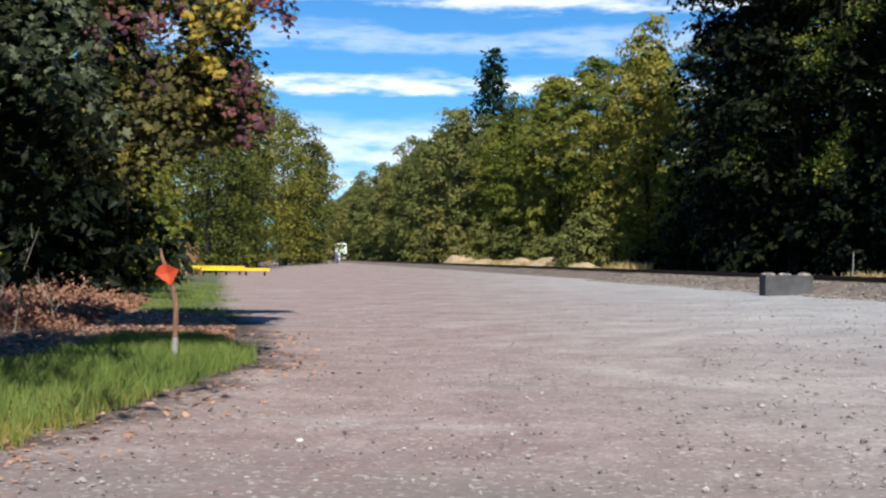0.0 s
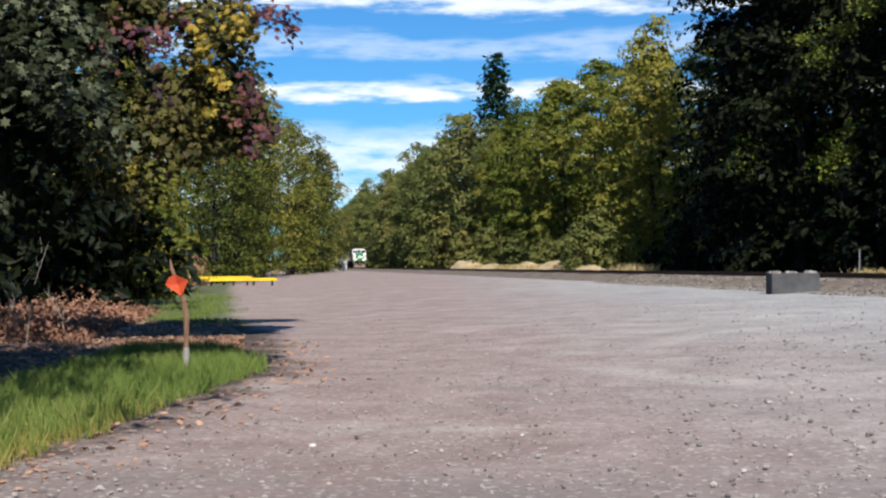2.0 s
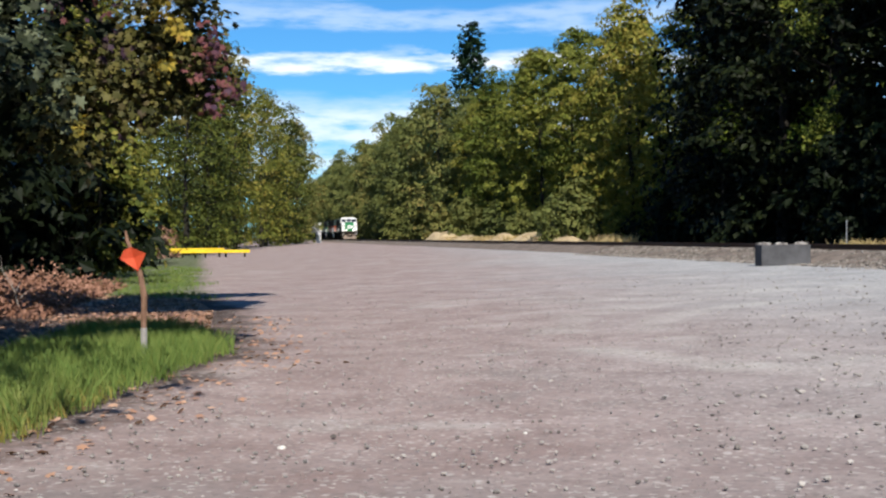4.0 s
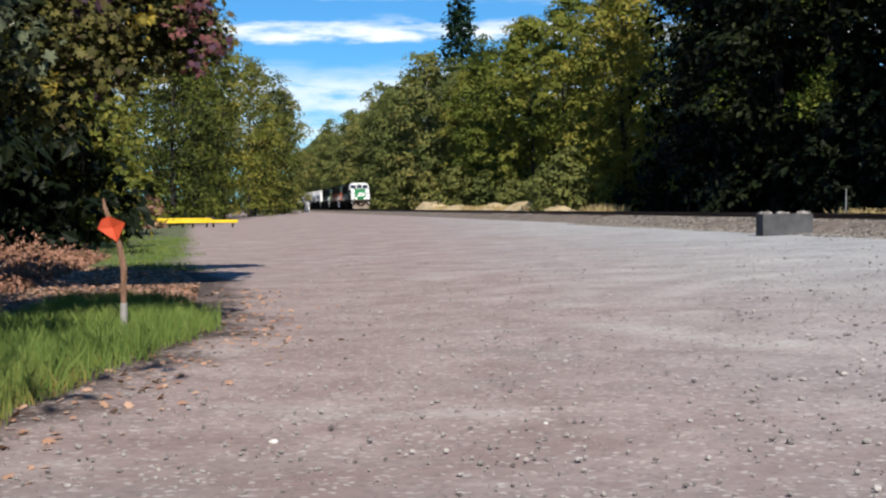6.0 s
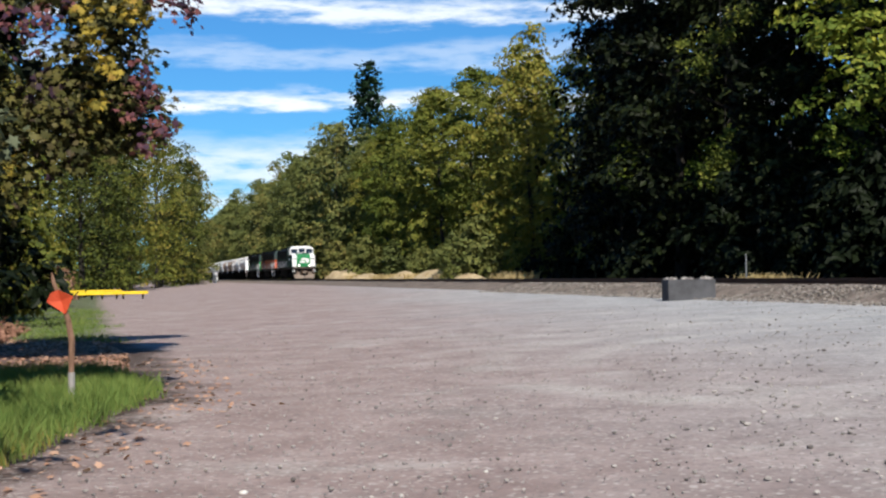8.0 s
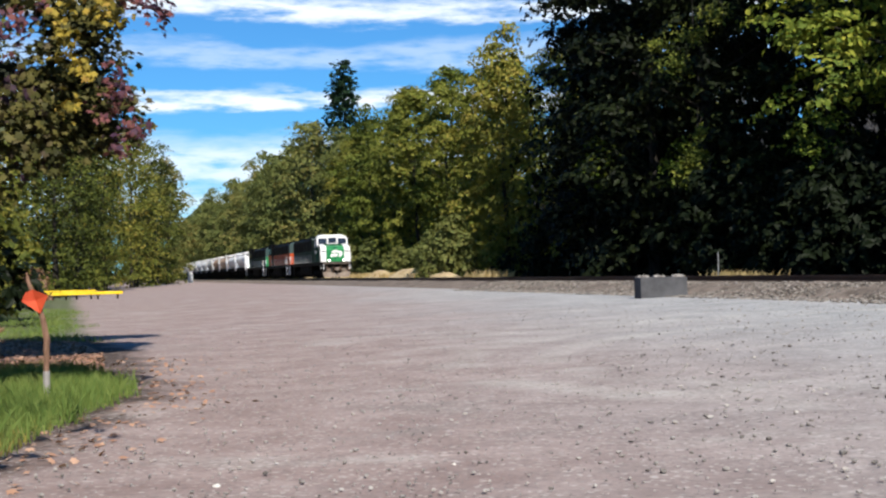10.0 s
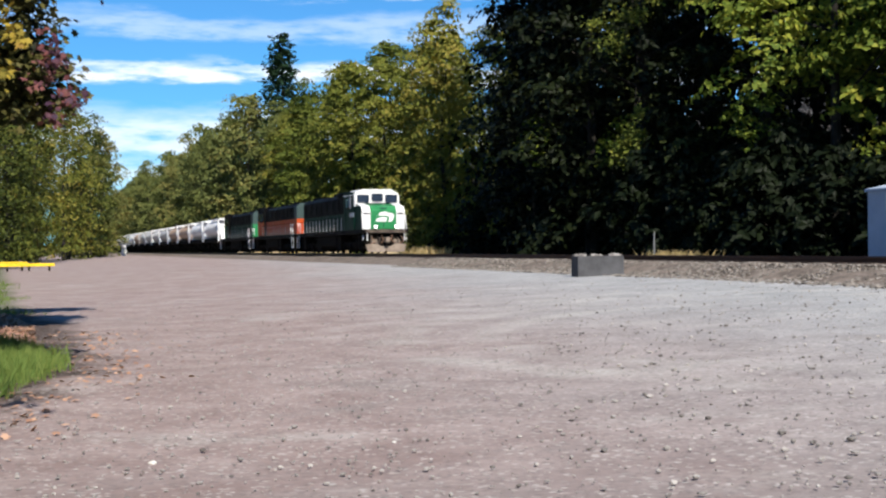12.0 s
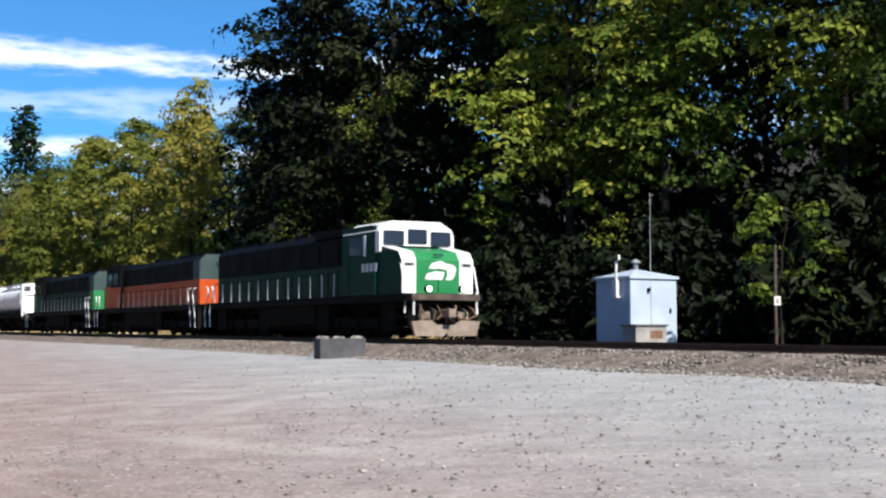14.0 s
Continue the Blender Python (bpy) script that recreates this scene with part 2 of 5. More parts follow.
M_BARK = surface("bark", (0.010, 0.009, 0.007), (0.03, 0.026, 0.021), 1.5, 0.95, 0, 0.8, 14.0, 0.35)
M_PALEBARK = surface("pale_bark", (0.16, 0.14, 0.12), (0.30, 0.28, 0.25), 1.5, 0.9, 0, 0.6, 14.0, 0.3)
M_GREEN = surface("green_paint", (0.003, 0.025, 0.016), (0.005, 0.036, 0.023), 0.8, 0.5, 0, 0.05, 30.0, 0.15, 0.06)
M_BRIGHT = surface("bright_green_paint", (0.015, 0.15, 0.05), (0.022, 0.18, 0.065), 0.8, 0.45, 0, 0.05, 30.0, 0.12)
M_BLACK = surface("black_paint", (0.0025, 0.0025, 0.003), (0.005, 0.005, 0.005), 0.9, 0.6, 0, 0.1, 25.0, 0.3, 0.03)
M_GRIME = surface("grimy_underframe", (0.006, 0.0055, 0.005), (0.014, 0.012, 0.010), 2.0, 0.85, 0.0, 0.3, 20.0, 0.4, 0.03)
M_TAN = surface("dusty_steel", (0.16, 0.125, 0.10), (0.27, 0.22, 0.18), 2.0, 0.8, 0.1, 0.3, 20.0, 0.35)
M_WHITE = surface("white_paint", (0.58, 0.58, 0.57), (0.66, 0.66, 0.66), 0.9, 0.45, 0, 0.05, 25.0, 0.06)
M_ORANGE = surface("orange_paint", (0.36, 0.05, 0.01), (0.44, 0.075, 0.014), 0.7, 0.5, 0, 0.05, 25.0, 0.15)
M_GREYGREEN = surface("dull_green_paint", (0.025, 0.045, 0.045), (0.04, 0.065, 0.062), 0.8, 0.6, 0, 0.1, 25.0, 0.2)
M_CAR_WHITE = surface("hopper_white", (0.60, 0.60, 0.60), (0.74, 0.74, 0.74), 0.5, 0.5, 0, 0.05, 12.0, 0.15)
M_CAR_GREY = surface("hopper_grey", (0.42, 0.42, 0.43), (0.55, 0.55, 0.55), 0.5, 0.5, 0, 0.05, 12.0, 0.2)
M_CAR_TAN = surface("hopper_rust", (0.34, 0.22, 0.15), (0.52, 0.40, 0.31), 0.5, 0.7, 0, 0.05, 12.0, 0.3)
M_YELLOW = surface("yellow_paint", (0.62, 0.42, 0.015), (0.72, 0.52, 0.03), 1.0, 0.5, 0, 0.1, 20.0, 0.12)
M_RED = surface("orange_red_sign", (0.36, 0.045, 0.018), (0.48, 0.075, 0.03), 4.0, 0.6, 0, 0.2, 30.0, 0.2)
M_RUST = surface("rusty_post", (0.12, 0.065, 0.04), (0.22, 0.13, 0.09), 5.0, 0.9, 0.1, 0.5, 40.0, 0.3)
M_HUT = surface("hut_aluminium", (0.32, 0.38, 0.47), (0.40, 0.46, 0.55), 0.8, 0.45, 0.0, 0.05, 20.0, 0.08)
M_GALV = surface("galvanised", (0.28, 0.29, 0.30), (0.38, 0.39, 0.4), 3.0, 0.45, 0.5, 0.05, 30.0, 0.1)
M_DARKBOX = surface("cabinet_grey", (0.2, 0.19, 0.18), (0.32, 0.30, 0.28), 2.0, 0.7, 0, 0.1, 30.0, 0.2)
M_DRYSOIL = surface("dry_soil", (0.30, 0.22, 0.12), (0.48, 0.38, 0.23), 0.8, 0.95, 0, 0.8, 6.0, 0.3)
M_GLASS = glass_material("cab_glass")
M_LAMP = glow_material("headlight_glow", (1.0, 0.97, 0.9), 2.2)
M_GRASS = leaf_material("grass", ((0.075, 0.125, 0.03), (0.12, 0.185, 0.045), (0.18, 0.225, 0.06), (0.28, 0.26, 0.10)), 0.25, 0.35)
M_GRASS_DRY = leaf_material("yellowing_grass", ((0.12, 0.15, 0.025), (0.21, 0.20, 0.045), (0.29, 0.235, 0.075), (0.40, 0.31, 0.13)), 0.25, 0.35)
M_DRY = leaf_material("dry_grass", ((0.30, 0.22, 0.10), (0.48, 0.38, 0.20), (0.6, 0.5, 0.3)), 0.3, 0.4)
M_FERN = leaf_material("brown_fern", ((0.18, 0.09, 0.06), (0.34, 0.19, 0.135), (0.48, 0.31, 0.22)), 0.2, 0.4)
M_FALLEN = leaf_material("fallen_leaf", ((0.22, 0.11, 0.07), (0.40, 0.24, 0.16), (0.55, 0.42, 0.33)), 0.1, 0.6)
M_LEAF_DARK = leaf_material("dark_leaf", ((0.012, 0.022, 0.005), (0.03, 0.05, 0.009), (0.085, 0.115, 0.018), (0.17, 0.185, 0.028), (0.22, 0.20, 0.033)), 0.15, 0.3)
M_LEAF_MID = leaf_material("olive_leaf", ((0.03, 0.05, 0.009), (0.075, 0.11, 0.016), (0.16, 0.19, 0.028), (0.27, 0.25, 0.036), (0.33, 0.25, 0.04)), 0.2, 0.2)
M_LEAF_FAR = leaf_material("distant_leaf", ((0.06, 0.075, 0.024), (0.10, 0.115, 0.033), (0.15, 0.15, 0.045), (0.24, 0.165, 0.055)))
M_LEAF_OLIVE = leaf_material("brownish_leaf", ((0.018, 0.025, 0.007), (0.05, 0.064, 0.013), (0.108, 0.12, 0.022), (0.19, 0.168, 0.034), (0.22, 0.15, 0.038)), 0.2, 0.22)
# near-black leaves: the deep shade of the wood is put into the colour
M_LEAF_SHADE = leaf_material("shade_black_leaf", ((0.004, 0.007, 0.003), (0.007, 0.011, 0.004), (0.012, 0.017, 0.005)), 0.0)
# shade and sunlit clumps both put into this ramp, most of it near-black
M_LEAF_GLOOM = leaf_material("shade_ramp_leaf", ((0.002, 0.0035, 0.0015), (0.004, 0.006, 0.002), (0.006, 0.009, 0.003), (0.012, 0.017, 0.005), (0.03, 0.038, 0.011), (0.075, 0.085, 0.025)), 0.05, 0.5)
M_LEAF_DULL = leaf_material("dull_olive_leaf", ((0.045, 0.066, 0.012), (0.10, 0.118, 0.02), (0.17, 0.165, 0.03), (0.25, 0.19, 0.042)), 0.2, 0.14)
M_LEAF_FIR = leaf_material("fir_needles", ((0.012, 0.028, 0.014), (0.02, 0.042, 0.02), (0.03, 0.055, 0.022)), 0.1)
# next two ramps hold the crown's shade: mostly near-black, a few bright leaves
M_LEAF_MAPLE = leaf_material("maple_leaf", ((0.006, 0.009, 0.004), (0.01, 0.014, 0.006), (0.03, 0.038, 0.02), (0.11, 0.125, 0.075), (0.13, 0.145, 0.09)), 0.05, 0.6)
M_LEAF_TURN = leaf_material("shade_toned_maple_leaf", ((0.003, 0.0035, 0.002), (0.005, 0.006, 0.0025), (0.010, 0.012, 0.004), (0.045, 0.045, 0.014), (0.10, 0.09, 0.026), (0.035, 0.02, 0.03)), 0.12, 0.7)
M_LEAF_GOLD = leaf_material("golden_maple_leaf", ((0.03, 0.035, 0.01), (0.10, 0.09, 0.02), (0.32, 0.24, 0.04), (0.2, 0.09, 0.04)), 0.2, 1.5)
M_LEAF_CRIMSON = leaf_material("crimson_maple_leaf", ((0.02, 0.014, 0.03), (0.05, 0.026, 0.045), (0.17, 0.065, 0.06), (0.15, 0.10, 0.06)), 0.2, 1.5)


# ---- building helpers ----
def part(name, bm, material, parent=None, label="", smooth_faces=False):
    me = bpy.data.meshes.new(name)
    bm.to_mesh(me)
    bm.free()
    if smooth_faces:
        me.polygons.foreach_set("use_smooth", [True] * len(me.polygons))
    me.materials.append(material)
    ob = new(name, me)
    if parent is not None:
        ob.parent = parent
    return tagged(ob, label)


def mesh_from(name, verts, faces, material):
    me = bpy.data.meshes.new(name)
    me.from_pydata(verts, [], faces)
    me.materials.append(material)
    me.update()
    return me


def empty(name, m, label, category, group="", kind=""):
    ob = new(name)
    ob.empty_display_size = 0.3
    ob.matrix_world = m
    return tagged(ob, label, category, group, kind)


def box(x0, x1, y0, y1, z0, z1, bevel=0.0, bm=None):
    bm = bm or bmesh.new()
    r = bmesh.ops.create_cube(bm, size=1.0, matrix=Matrix.Translation(((x0 + x1) / 2, (y0 + y1) / 2, (z0 + z1) / 2)) @ Matrix.Diagonal((x1 - x0, y1 - y0, z1 - z0, 1)))
    if bevel:
        es = list({e for v in r["verts"] for e in v.link_edges})
        bmesh.ops.bevel(bm, geom=es, offset=bevel, segments=2, affect="EDGES", profile=0.7)
    return bm


def prism(profile, y0, y1, bm=None, axis="y"):
    """A closed outline of (a, z) drawn out along y (or along x)."""
    bm = bm or bmesh.new()
    ends = []
    for w in (y0, y1):
        ends.append([bm.verts.new((a, w, z) if axis == "y" else (w, a, z)) for a, z in profile])
    n = len(profile)
    bm.faces.new(ends[0])
    bm.faces.new(ends[1][::-1])
    for i in range(n):
        bm.faces.new((ends[0][i], ends[1][i], ends[1][(i + 1) % n], ends[0][(i + 1) % n]))
    bmesh.ops.recalc_face_normals(bm, faces=bm.faces)
    return bm


def tube(points, radii, sides=8, bm=None):
    """A tapered limb through the points."""
    bm = bm or bmesh.new()
    rings = []
    pts = [Vector(p) for p in points]
    for i, p in enumerate(pts):
        way = (pts[min(i + 1, len(pts) - 1)] - pts[max(i - 1, 0)]).normalized()
        a = way.orthogonal().normalized()
        b = way.cross(a)
        r = radii[i] if not isinstance(radii, (int, float)) else radii
        rings.append([bm.verts.new(p + (a * math.cos(k * math.tau / sides) + b * math.sin(k * math.tau / sides)) * r) for k in range(sides)])
    for lo, hi in zip(rings, rings[1:]):
        # keep the rings in step
        shift = min(range(sides), key=lambda k: (hi[k].co - lo[0].co).length)
        hi[:] = hi[shift:] + hi[:shift]
        for k in range(sides):
            bm.faces.new((lo[k], lo[(k + 1) % sides], hi[(k + 1) % sides], hi[k]))
    bm.faces.new(rings[0][::-1])
    bm.faces.new(rings[-1])
    return bm


def disc(x, y, z, r, depth, axis="x", sides=20, bm=None):
    a = Vector((depth / 2, 0, 0)) if axis == "x" else Vector((0, depth / 2, 0)) if axis == "y" else Vector((0, 0, depth / 2))
    c = Vector((x, y, z))
    return tube((c - a, c + a), (r, r), sides, bm)


QUAD = np.array([(0, -0.5, 0), (0.32, -0.05, 0.06), (0, 0.55, -0.05), (-0.32, -0.05, 0.06)])
STAR = np.array([(0.03, -0.5, 0), (0.16, -0.28, 0.02), (0.46, -0.25, -0.04), (0.27, -0.02, 0.03), (0.42, 0.25, -0.04), (0.15, 0.17, 0.02), (0, 0.55, -0.06),
                 (-0.15, 0.17, 0.02), (-0.42, 0.25, -0.04), (-0.27, -0.02, 0.03), (-0.46, -0.25, -0.04), (-0.16, -0.28, 0.02), (-0.03, -0.5, 0)])


def leaves(rng, centres, normals, size, shape=QUAD, tilt=0.7, droop=0.0):
    """One leaf of that outline for each centre, facing about along its normal."""
    n = len(centres)
    nz = normals + rng.normal(0, tilt, (n, 3))
    nz /= np.linalg.norm(nz, axis=1, keepdims=True) + 1e-9
    t = rng.normal(0, 1, (n, 3))
    t[:, 2] -= droop
    t -= nz * (t * nz).sum(1, keepdims=True)
    t /= np.linalg.norm(t, axis=1, keepdims=True) + 1e-9
    b = np.cross(t, nz)
    s = size * rng.uniform(0.6, 1.35, (n, 1, 1))
    v = centres[:, None] + s * (shape[None, :, 0:1] * b[:, None] + shape[None, :, 1:2] * t[:, None] + shape[None, :, 2:3] * nz[:, None])
    k = len(shape)
    faces = np.arange(n * k).reshape(n, k)
    return v.reshape(-1, 3), faces


def crown_points(rng, top, base, radius, lobes, clumps, per, spread, profile=1.0):
    """Sprays of leaves on the outside of many lobes that fill a crown. Returns centres and normals."""
    cs, ns = [], []
    tall = top - base
    for k in range(lobes):
        f = (k + 0.5) / lobes
        wide = radius * (math.sin(math.pi * min(1.0, (0.12 + 0.88 * f)) ** profile) * 0.75 + 0.18)
        a = k * 2.39996 + rng.uniform(-0.6, 0.6)
        d = wide * rng.uniform(0.3, 1.0)
        c = np.array((math.cos(a) * d, math.sin(a) * d, base + tall * (f + rng.uniform(-0.03, 0.03))))
        r = radius * rng.uniform(0.26, 0.5) * (1.1 - 0.45 * f)
        w = rng.normal(0, 1, (clumps, 3))
        w[:, 2] = w[:, 2] * 0.7 + 0.25
        w /= np.linalg.norm(w, axis=1, keepdims=True)
        centre = c + w * r * np.array((1, 1, 0.75)) * rng.uniform(0.6, 1.15, (clumps, 1))
        # each clump is a drooping pad of leaves
        big = spread * rng.uniform(0.6, 1.35, (clumps, 1, 1))
        ang = rng.uniform(0, math.tau, (clumps, per, 1))
        rad = np.sqrt(rng.uniform(0, 1, (clumps, per, 1)))
        flat = np.concatenate((np.cos(ang) * rad, np.sin(ang) * rad, -0.55 * rad ** 2 + rng.normal(0, 0.16, (clumps, per, 1))), 2)
        tip = w[:, None, :2] * (np.cos(ang) * w[:, None, 0:1] + np.sin(ang) * w[:, None, 1:2]) * rad * 0.6
        flat[:, :, :2] += tip
        flat[:, :, 2:] -= np.maximum(0, (flat[:, :, :2] * w[:, None, :2]).sum(2, keepdims=True)) * 0.4
        p = centre[:, None] + flat * big
        nn = flat * np.array((0.7, 0.7, 0)) + w[:, None] * 0.6 + np.array((0, 0, 0.55))
        cs.append(p.reshape(-1, 3))
        ns.append(nn.reshape(-1, 3))
    c, n = np.concatenate(cs), np.concatenate(ns)
    keep = c[:, 2] > 0.25
    return c[keep], n[keep]


def crown_mesh(name, seed, top, base, radius, lobes, clumps, per, leaf, material, spread=0.45, shape=QUAD, profile=1.0):
    rng = np.random.default_rng(seed)
    c, n = crown_points(rng, top, base, radius, lobes, clumps, per, spread, profile)
    v, f = leaves(rng, c, n, leaf, shape, 0.4, 0.5)
    return mesh_from(name, v.tolist(), f.tolist(), material)


def trunk_bmesh(seed, top, girth, lean=0.4, limbs=9, reach=3.0, start=0.3):
    rng = random.Random(seed)
    pts = [(rng.uniform(-lean, lean) * i / 6, rng.uniform(-lean, lean) * i / 6, top * i / 6 - (0.3 if i == 0 else 0)) for i in range(7)]
    bm = tube(pts, [girth * (1.25 if i == 0 else 1) * (1 - i / 6.6) for i in range(7)], 8)
    for k in range(limbs):
        f = start + (0.92 - start) * k / limbs
        p = Vector(pts[int(f * 6)]).lerp(Vector(pts[min(6, int(f * 6) + 1)]), f * 6 % 1)
        a = k * 2.4 + rng.uniform(-0.3, 0.3)
        out = Vector((math.cos(a), math.sin(a), rng.uniform(0.35, 0.8))) * reach * (1.15 - f)
        tube((p, p + out * 0.5 + Vector((0, 0, -0.1)), p + out), (girth * 0.42 * (1.1 - f), girth * 0.25 * (1.1 - f), 0.03), 5, bm)
    return bm


def tree(name, m, crown, trunk, label, category="tree", group=""):
    t = empty(name, m, label, category, group)
    for nm, me in (("trunk", trunk), ("crown", crown)):
        ob = new(nm, me)
        ob.parent = t
    return t


def trunk_mesh(seed, top, girth, material=None, **more):
    me = bpy.data.meshes.new("trunk")
    bm = trunk_bmesh(seed, top, girth, **more)
    bm.to_mesh(me)
    bm.free()
    me.materials.append(material or M_BARK)
    return me


def place(x, y, scale=1.0, turn=0.0, dz=0.0):
    return pose(x, y, height(x, y) + dz, 0, 0, turn) @ Matrix.Scale(scale, 4)


# ---- ground, track ----
def build_ground():
    near = [i * 1.5 for i in range(14, 40)]
    q_list = [-3000, -1200, -400, -120, -60, -52, -40, -25, -16, -12, -9, -7, -5, -3.3, -1, 1, 3.3, 4.5, 6, 8, 10, 12, 14, 16, 18, 19] + near + [70, 90, 130, 250, 600, 1500, 3000]
    s_list = [-3000, -1000, -300, -120, -70, -40, -25] + [i * 1.5 for i in range(-12, 60)] + [95, 105, 120, 140, 160, 180, 210, 250, 300, 360, 430, 520, 700, 1200, 3200]
    verts = []
    for q in q_list:
        for s in s_list:
            p = at(q, s)
            if 4 < q < 60 and -40 < s < 120:
                p.z += 0.05 * (noise.noise((p.x * 0.25, p.y * 0.25, 0)) + 0.5 * noise.noise((p.x * 0.8, p.y * 0.8, 3)))
            verts.append(p)
    w = len(s_list)
    faces = [(i * w + j, i * w + j + 1, (i + 1) * w + j + 1, (i + 1) * w + j) for i in range(len(q_list) - 1) for j in range(w - 1)]
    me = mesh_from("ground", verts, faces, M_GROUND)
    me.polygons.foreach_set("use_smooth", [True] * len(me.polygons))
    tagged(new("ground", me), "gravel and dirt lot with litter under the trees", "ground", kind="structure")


TRACK_TURN = math.degrees(math.atan2(-U.x, U.y))


def along(q, s, z=0.0):
    """A pose whose y runs the way the train goes; its x points to the camera's side."""
    p = at(q, s, z)
    return pose(p.x, p.y, p.z, 0, 0, TRACK_TURN)


def build_track():
    rng = random.Random(4)
    top, toe, back_toe = RAIL - 0.2, 0.48, 0.62
    bm = bmesh.new()
    prof = [(-3.4, back_toe), (-1.75, top), (-0.6, top + 0.02), (0.6, top + 0.02), (1.75, top), (2.5, (top + toe) / 2 + 0.03), (3.4, toe)]
    ss = [-80 + 1.2 * i for i in range(150)] + [100 + 12 * i for i in range(50)]
    rows = []
    for s in ss:
        row = []
        for k, (a, z) in enumerate(prof):
            j = 0 if s > 110 else 1
            p = at(a + j * rng.uniform(-0.12, 0.12), s, z + j * rng.uniform(-0.05, 0.05) * (0 < k < 6))
            row.append(bm.verts.new(p))
        rows.append(row)
    for r0, r1 in zip(rows, rows[1:]):
        for k in range(len(prof) - 1):
            bm.faces.new((r0[k], r0[k + 1], r1[k + 1], r1[k]))
    bmesh.ops.recalc_face_normals(bm, faces=bm.faces)
    bed_ob = part("ballast_bed", bm, M_BALLAST, None, smooth_faces=True)
    tagged(bed_ob, "grey-brown crushed rock ballast bank under the track", "ballast", kind="structure")
    # stones lying on the side of the bank that the lot sees
    base = bmesh.new()
    bmesh.ops.create_icosphere(base, subdivisions=1, radius=1.0)
    bv = np.array([v.co[:] for v in base.verts])
    bf = np.array([[v.index for v in f.verts] for f in base.faces])
    base.free()
    r = np.random.default_rng(8)
    vs, fs = [], []
    n = 13000
    for i in range(n):
        s = r.uniform(-5, 70)
        a = r.uniform(1.2, 4.1)
        z = top + (toe - top) * min(1.0, max(0.0, (a - 1.75) / 1.65)) if a < 3.4 else bed(a)
        p = np.array(at(a, s, z + 0.01))
        sc = r.uniform(0.025, 0.06) * np.array((r.uniform(0.7, 1.3), r.uniform(0.7, 1.3), r.uniform(0.5, 0.9)))
        vs.append(bv * sc * r.uniform(0.8, 1.2, (12, 1)) + p)
        fs.append(bf + 12 * i)
    ob = new("ballast_stones", mesh_from("ballast_stones", np.concatenate(vs).tolist(), np.concatenate(fs).tolist(), M_CRUSHED))
    tagged(ob, "loose grey-brown crushed rocks on the track bank", "ballast", kind="stuff")
    track = empty("railway_track", along(0, 0, 0), "single railway track on timber ties", "track", kind="structure")
    head = [(-0.036, 0), (0.036, 0), (0.036, -0.035), (0.01, -0.05), (0.01, -0.13), (0.075, -0.15), (0.075, -0.17), (-0.075, -0.17), (-0.075, -0.15), (-0.01, -0.13), (-0.01, -0.05), (-0.036, -0.035)]
    for x in (-0.755, 0.755):
        part("rail", prism([(x + a, RAIL + z) for a, z in head], -700, 80), M_RAIL, track, "rusty brown steel rail")
    tie = bpy.data.meshes.new("tie")
    bm = box(-1.3, 1.3, -0.115, 0.115, RAIL - 0.35, RAIL - 0.17, 0.012)
    bm.to_mesh(tie)
    bm.free()
    tie.materials.append(M_TIE)
    for i in range(260):
        ob = new("tie", tie)
        ob.parent = track
        ob.matrix_local = pose(rng.uniform(-0.03, 0.03), 30 - i * 0.53, rng.uniform(-0.01, 0.01), 0, 0, rng.uniform(-0.7, 0.7))
    far = bmesh.new()
    for i in range(260, 700):
        box(-1.3, 1.3, 30 - i * 0.53 - 0.11, 30 - i * 0.53 + 0.11, RAIL - 0.3, RAIL - 0.17, 0, far)
    tagged(part("far_ties", far, M_TIE, track), kind="stuff")


build_ground()
build_track()


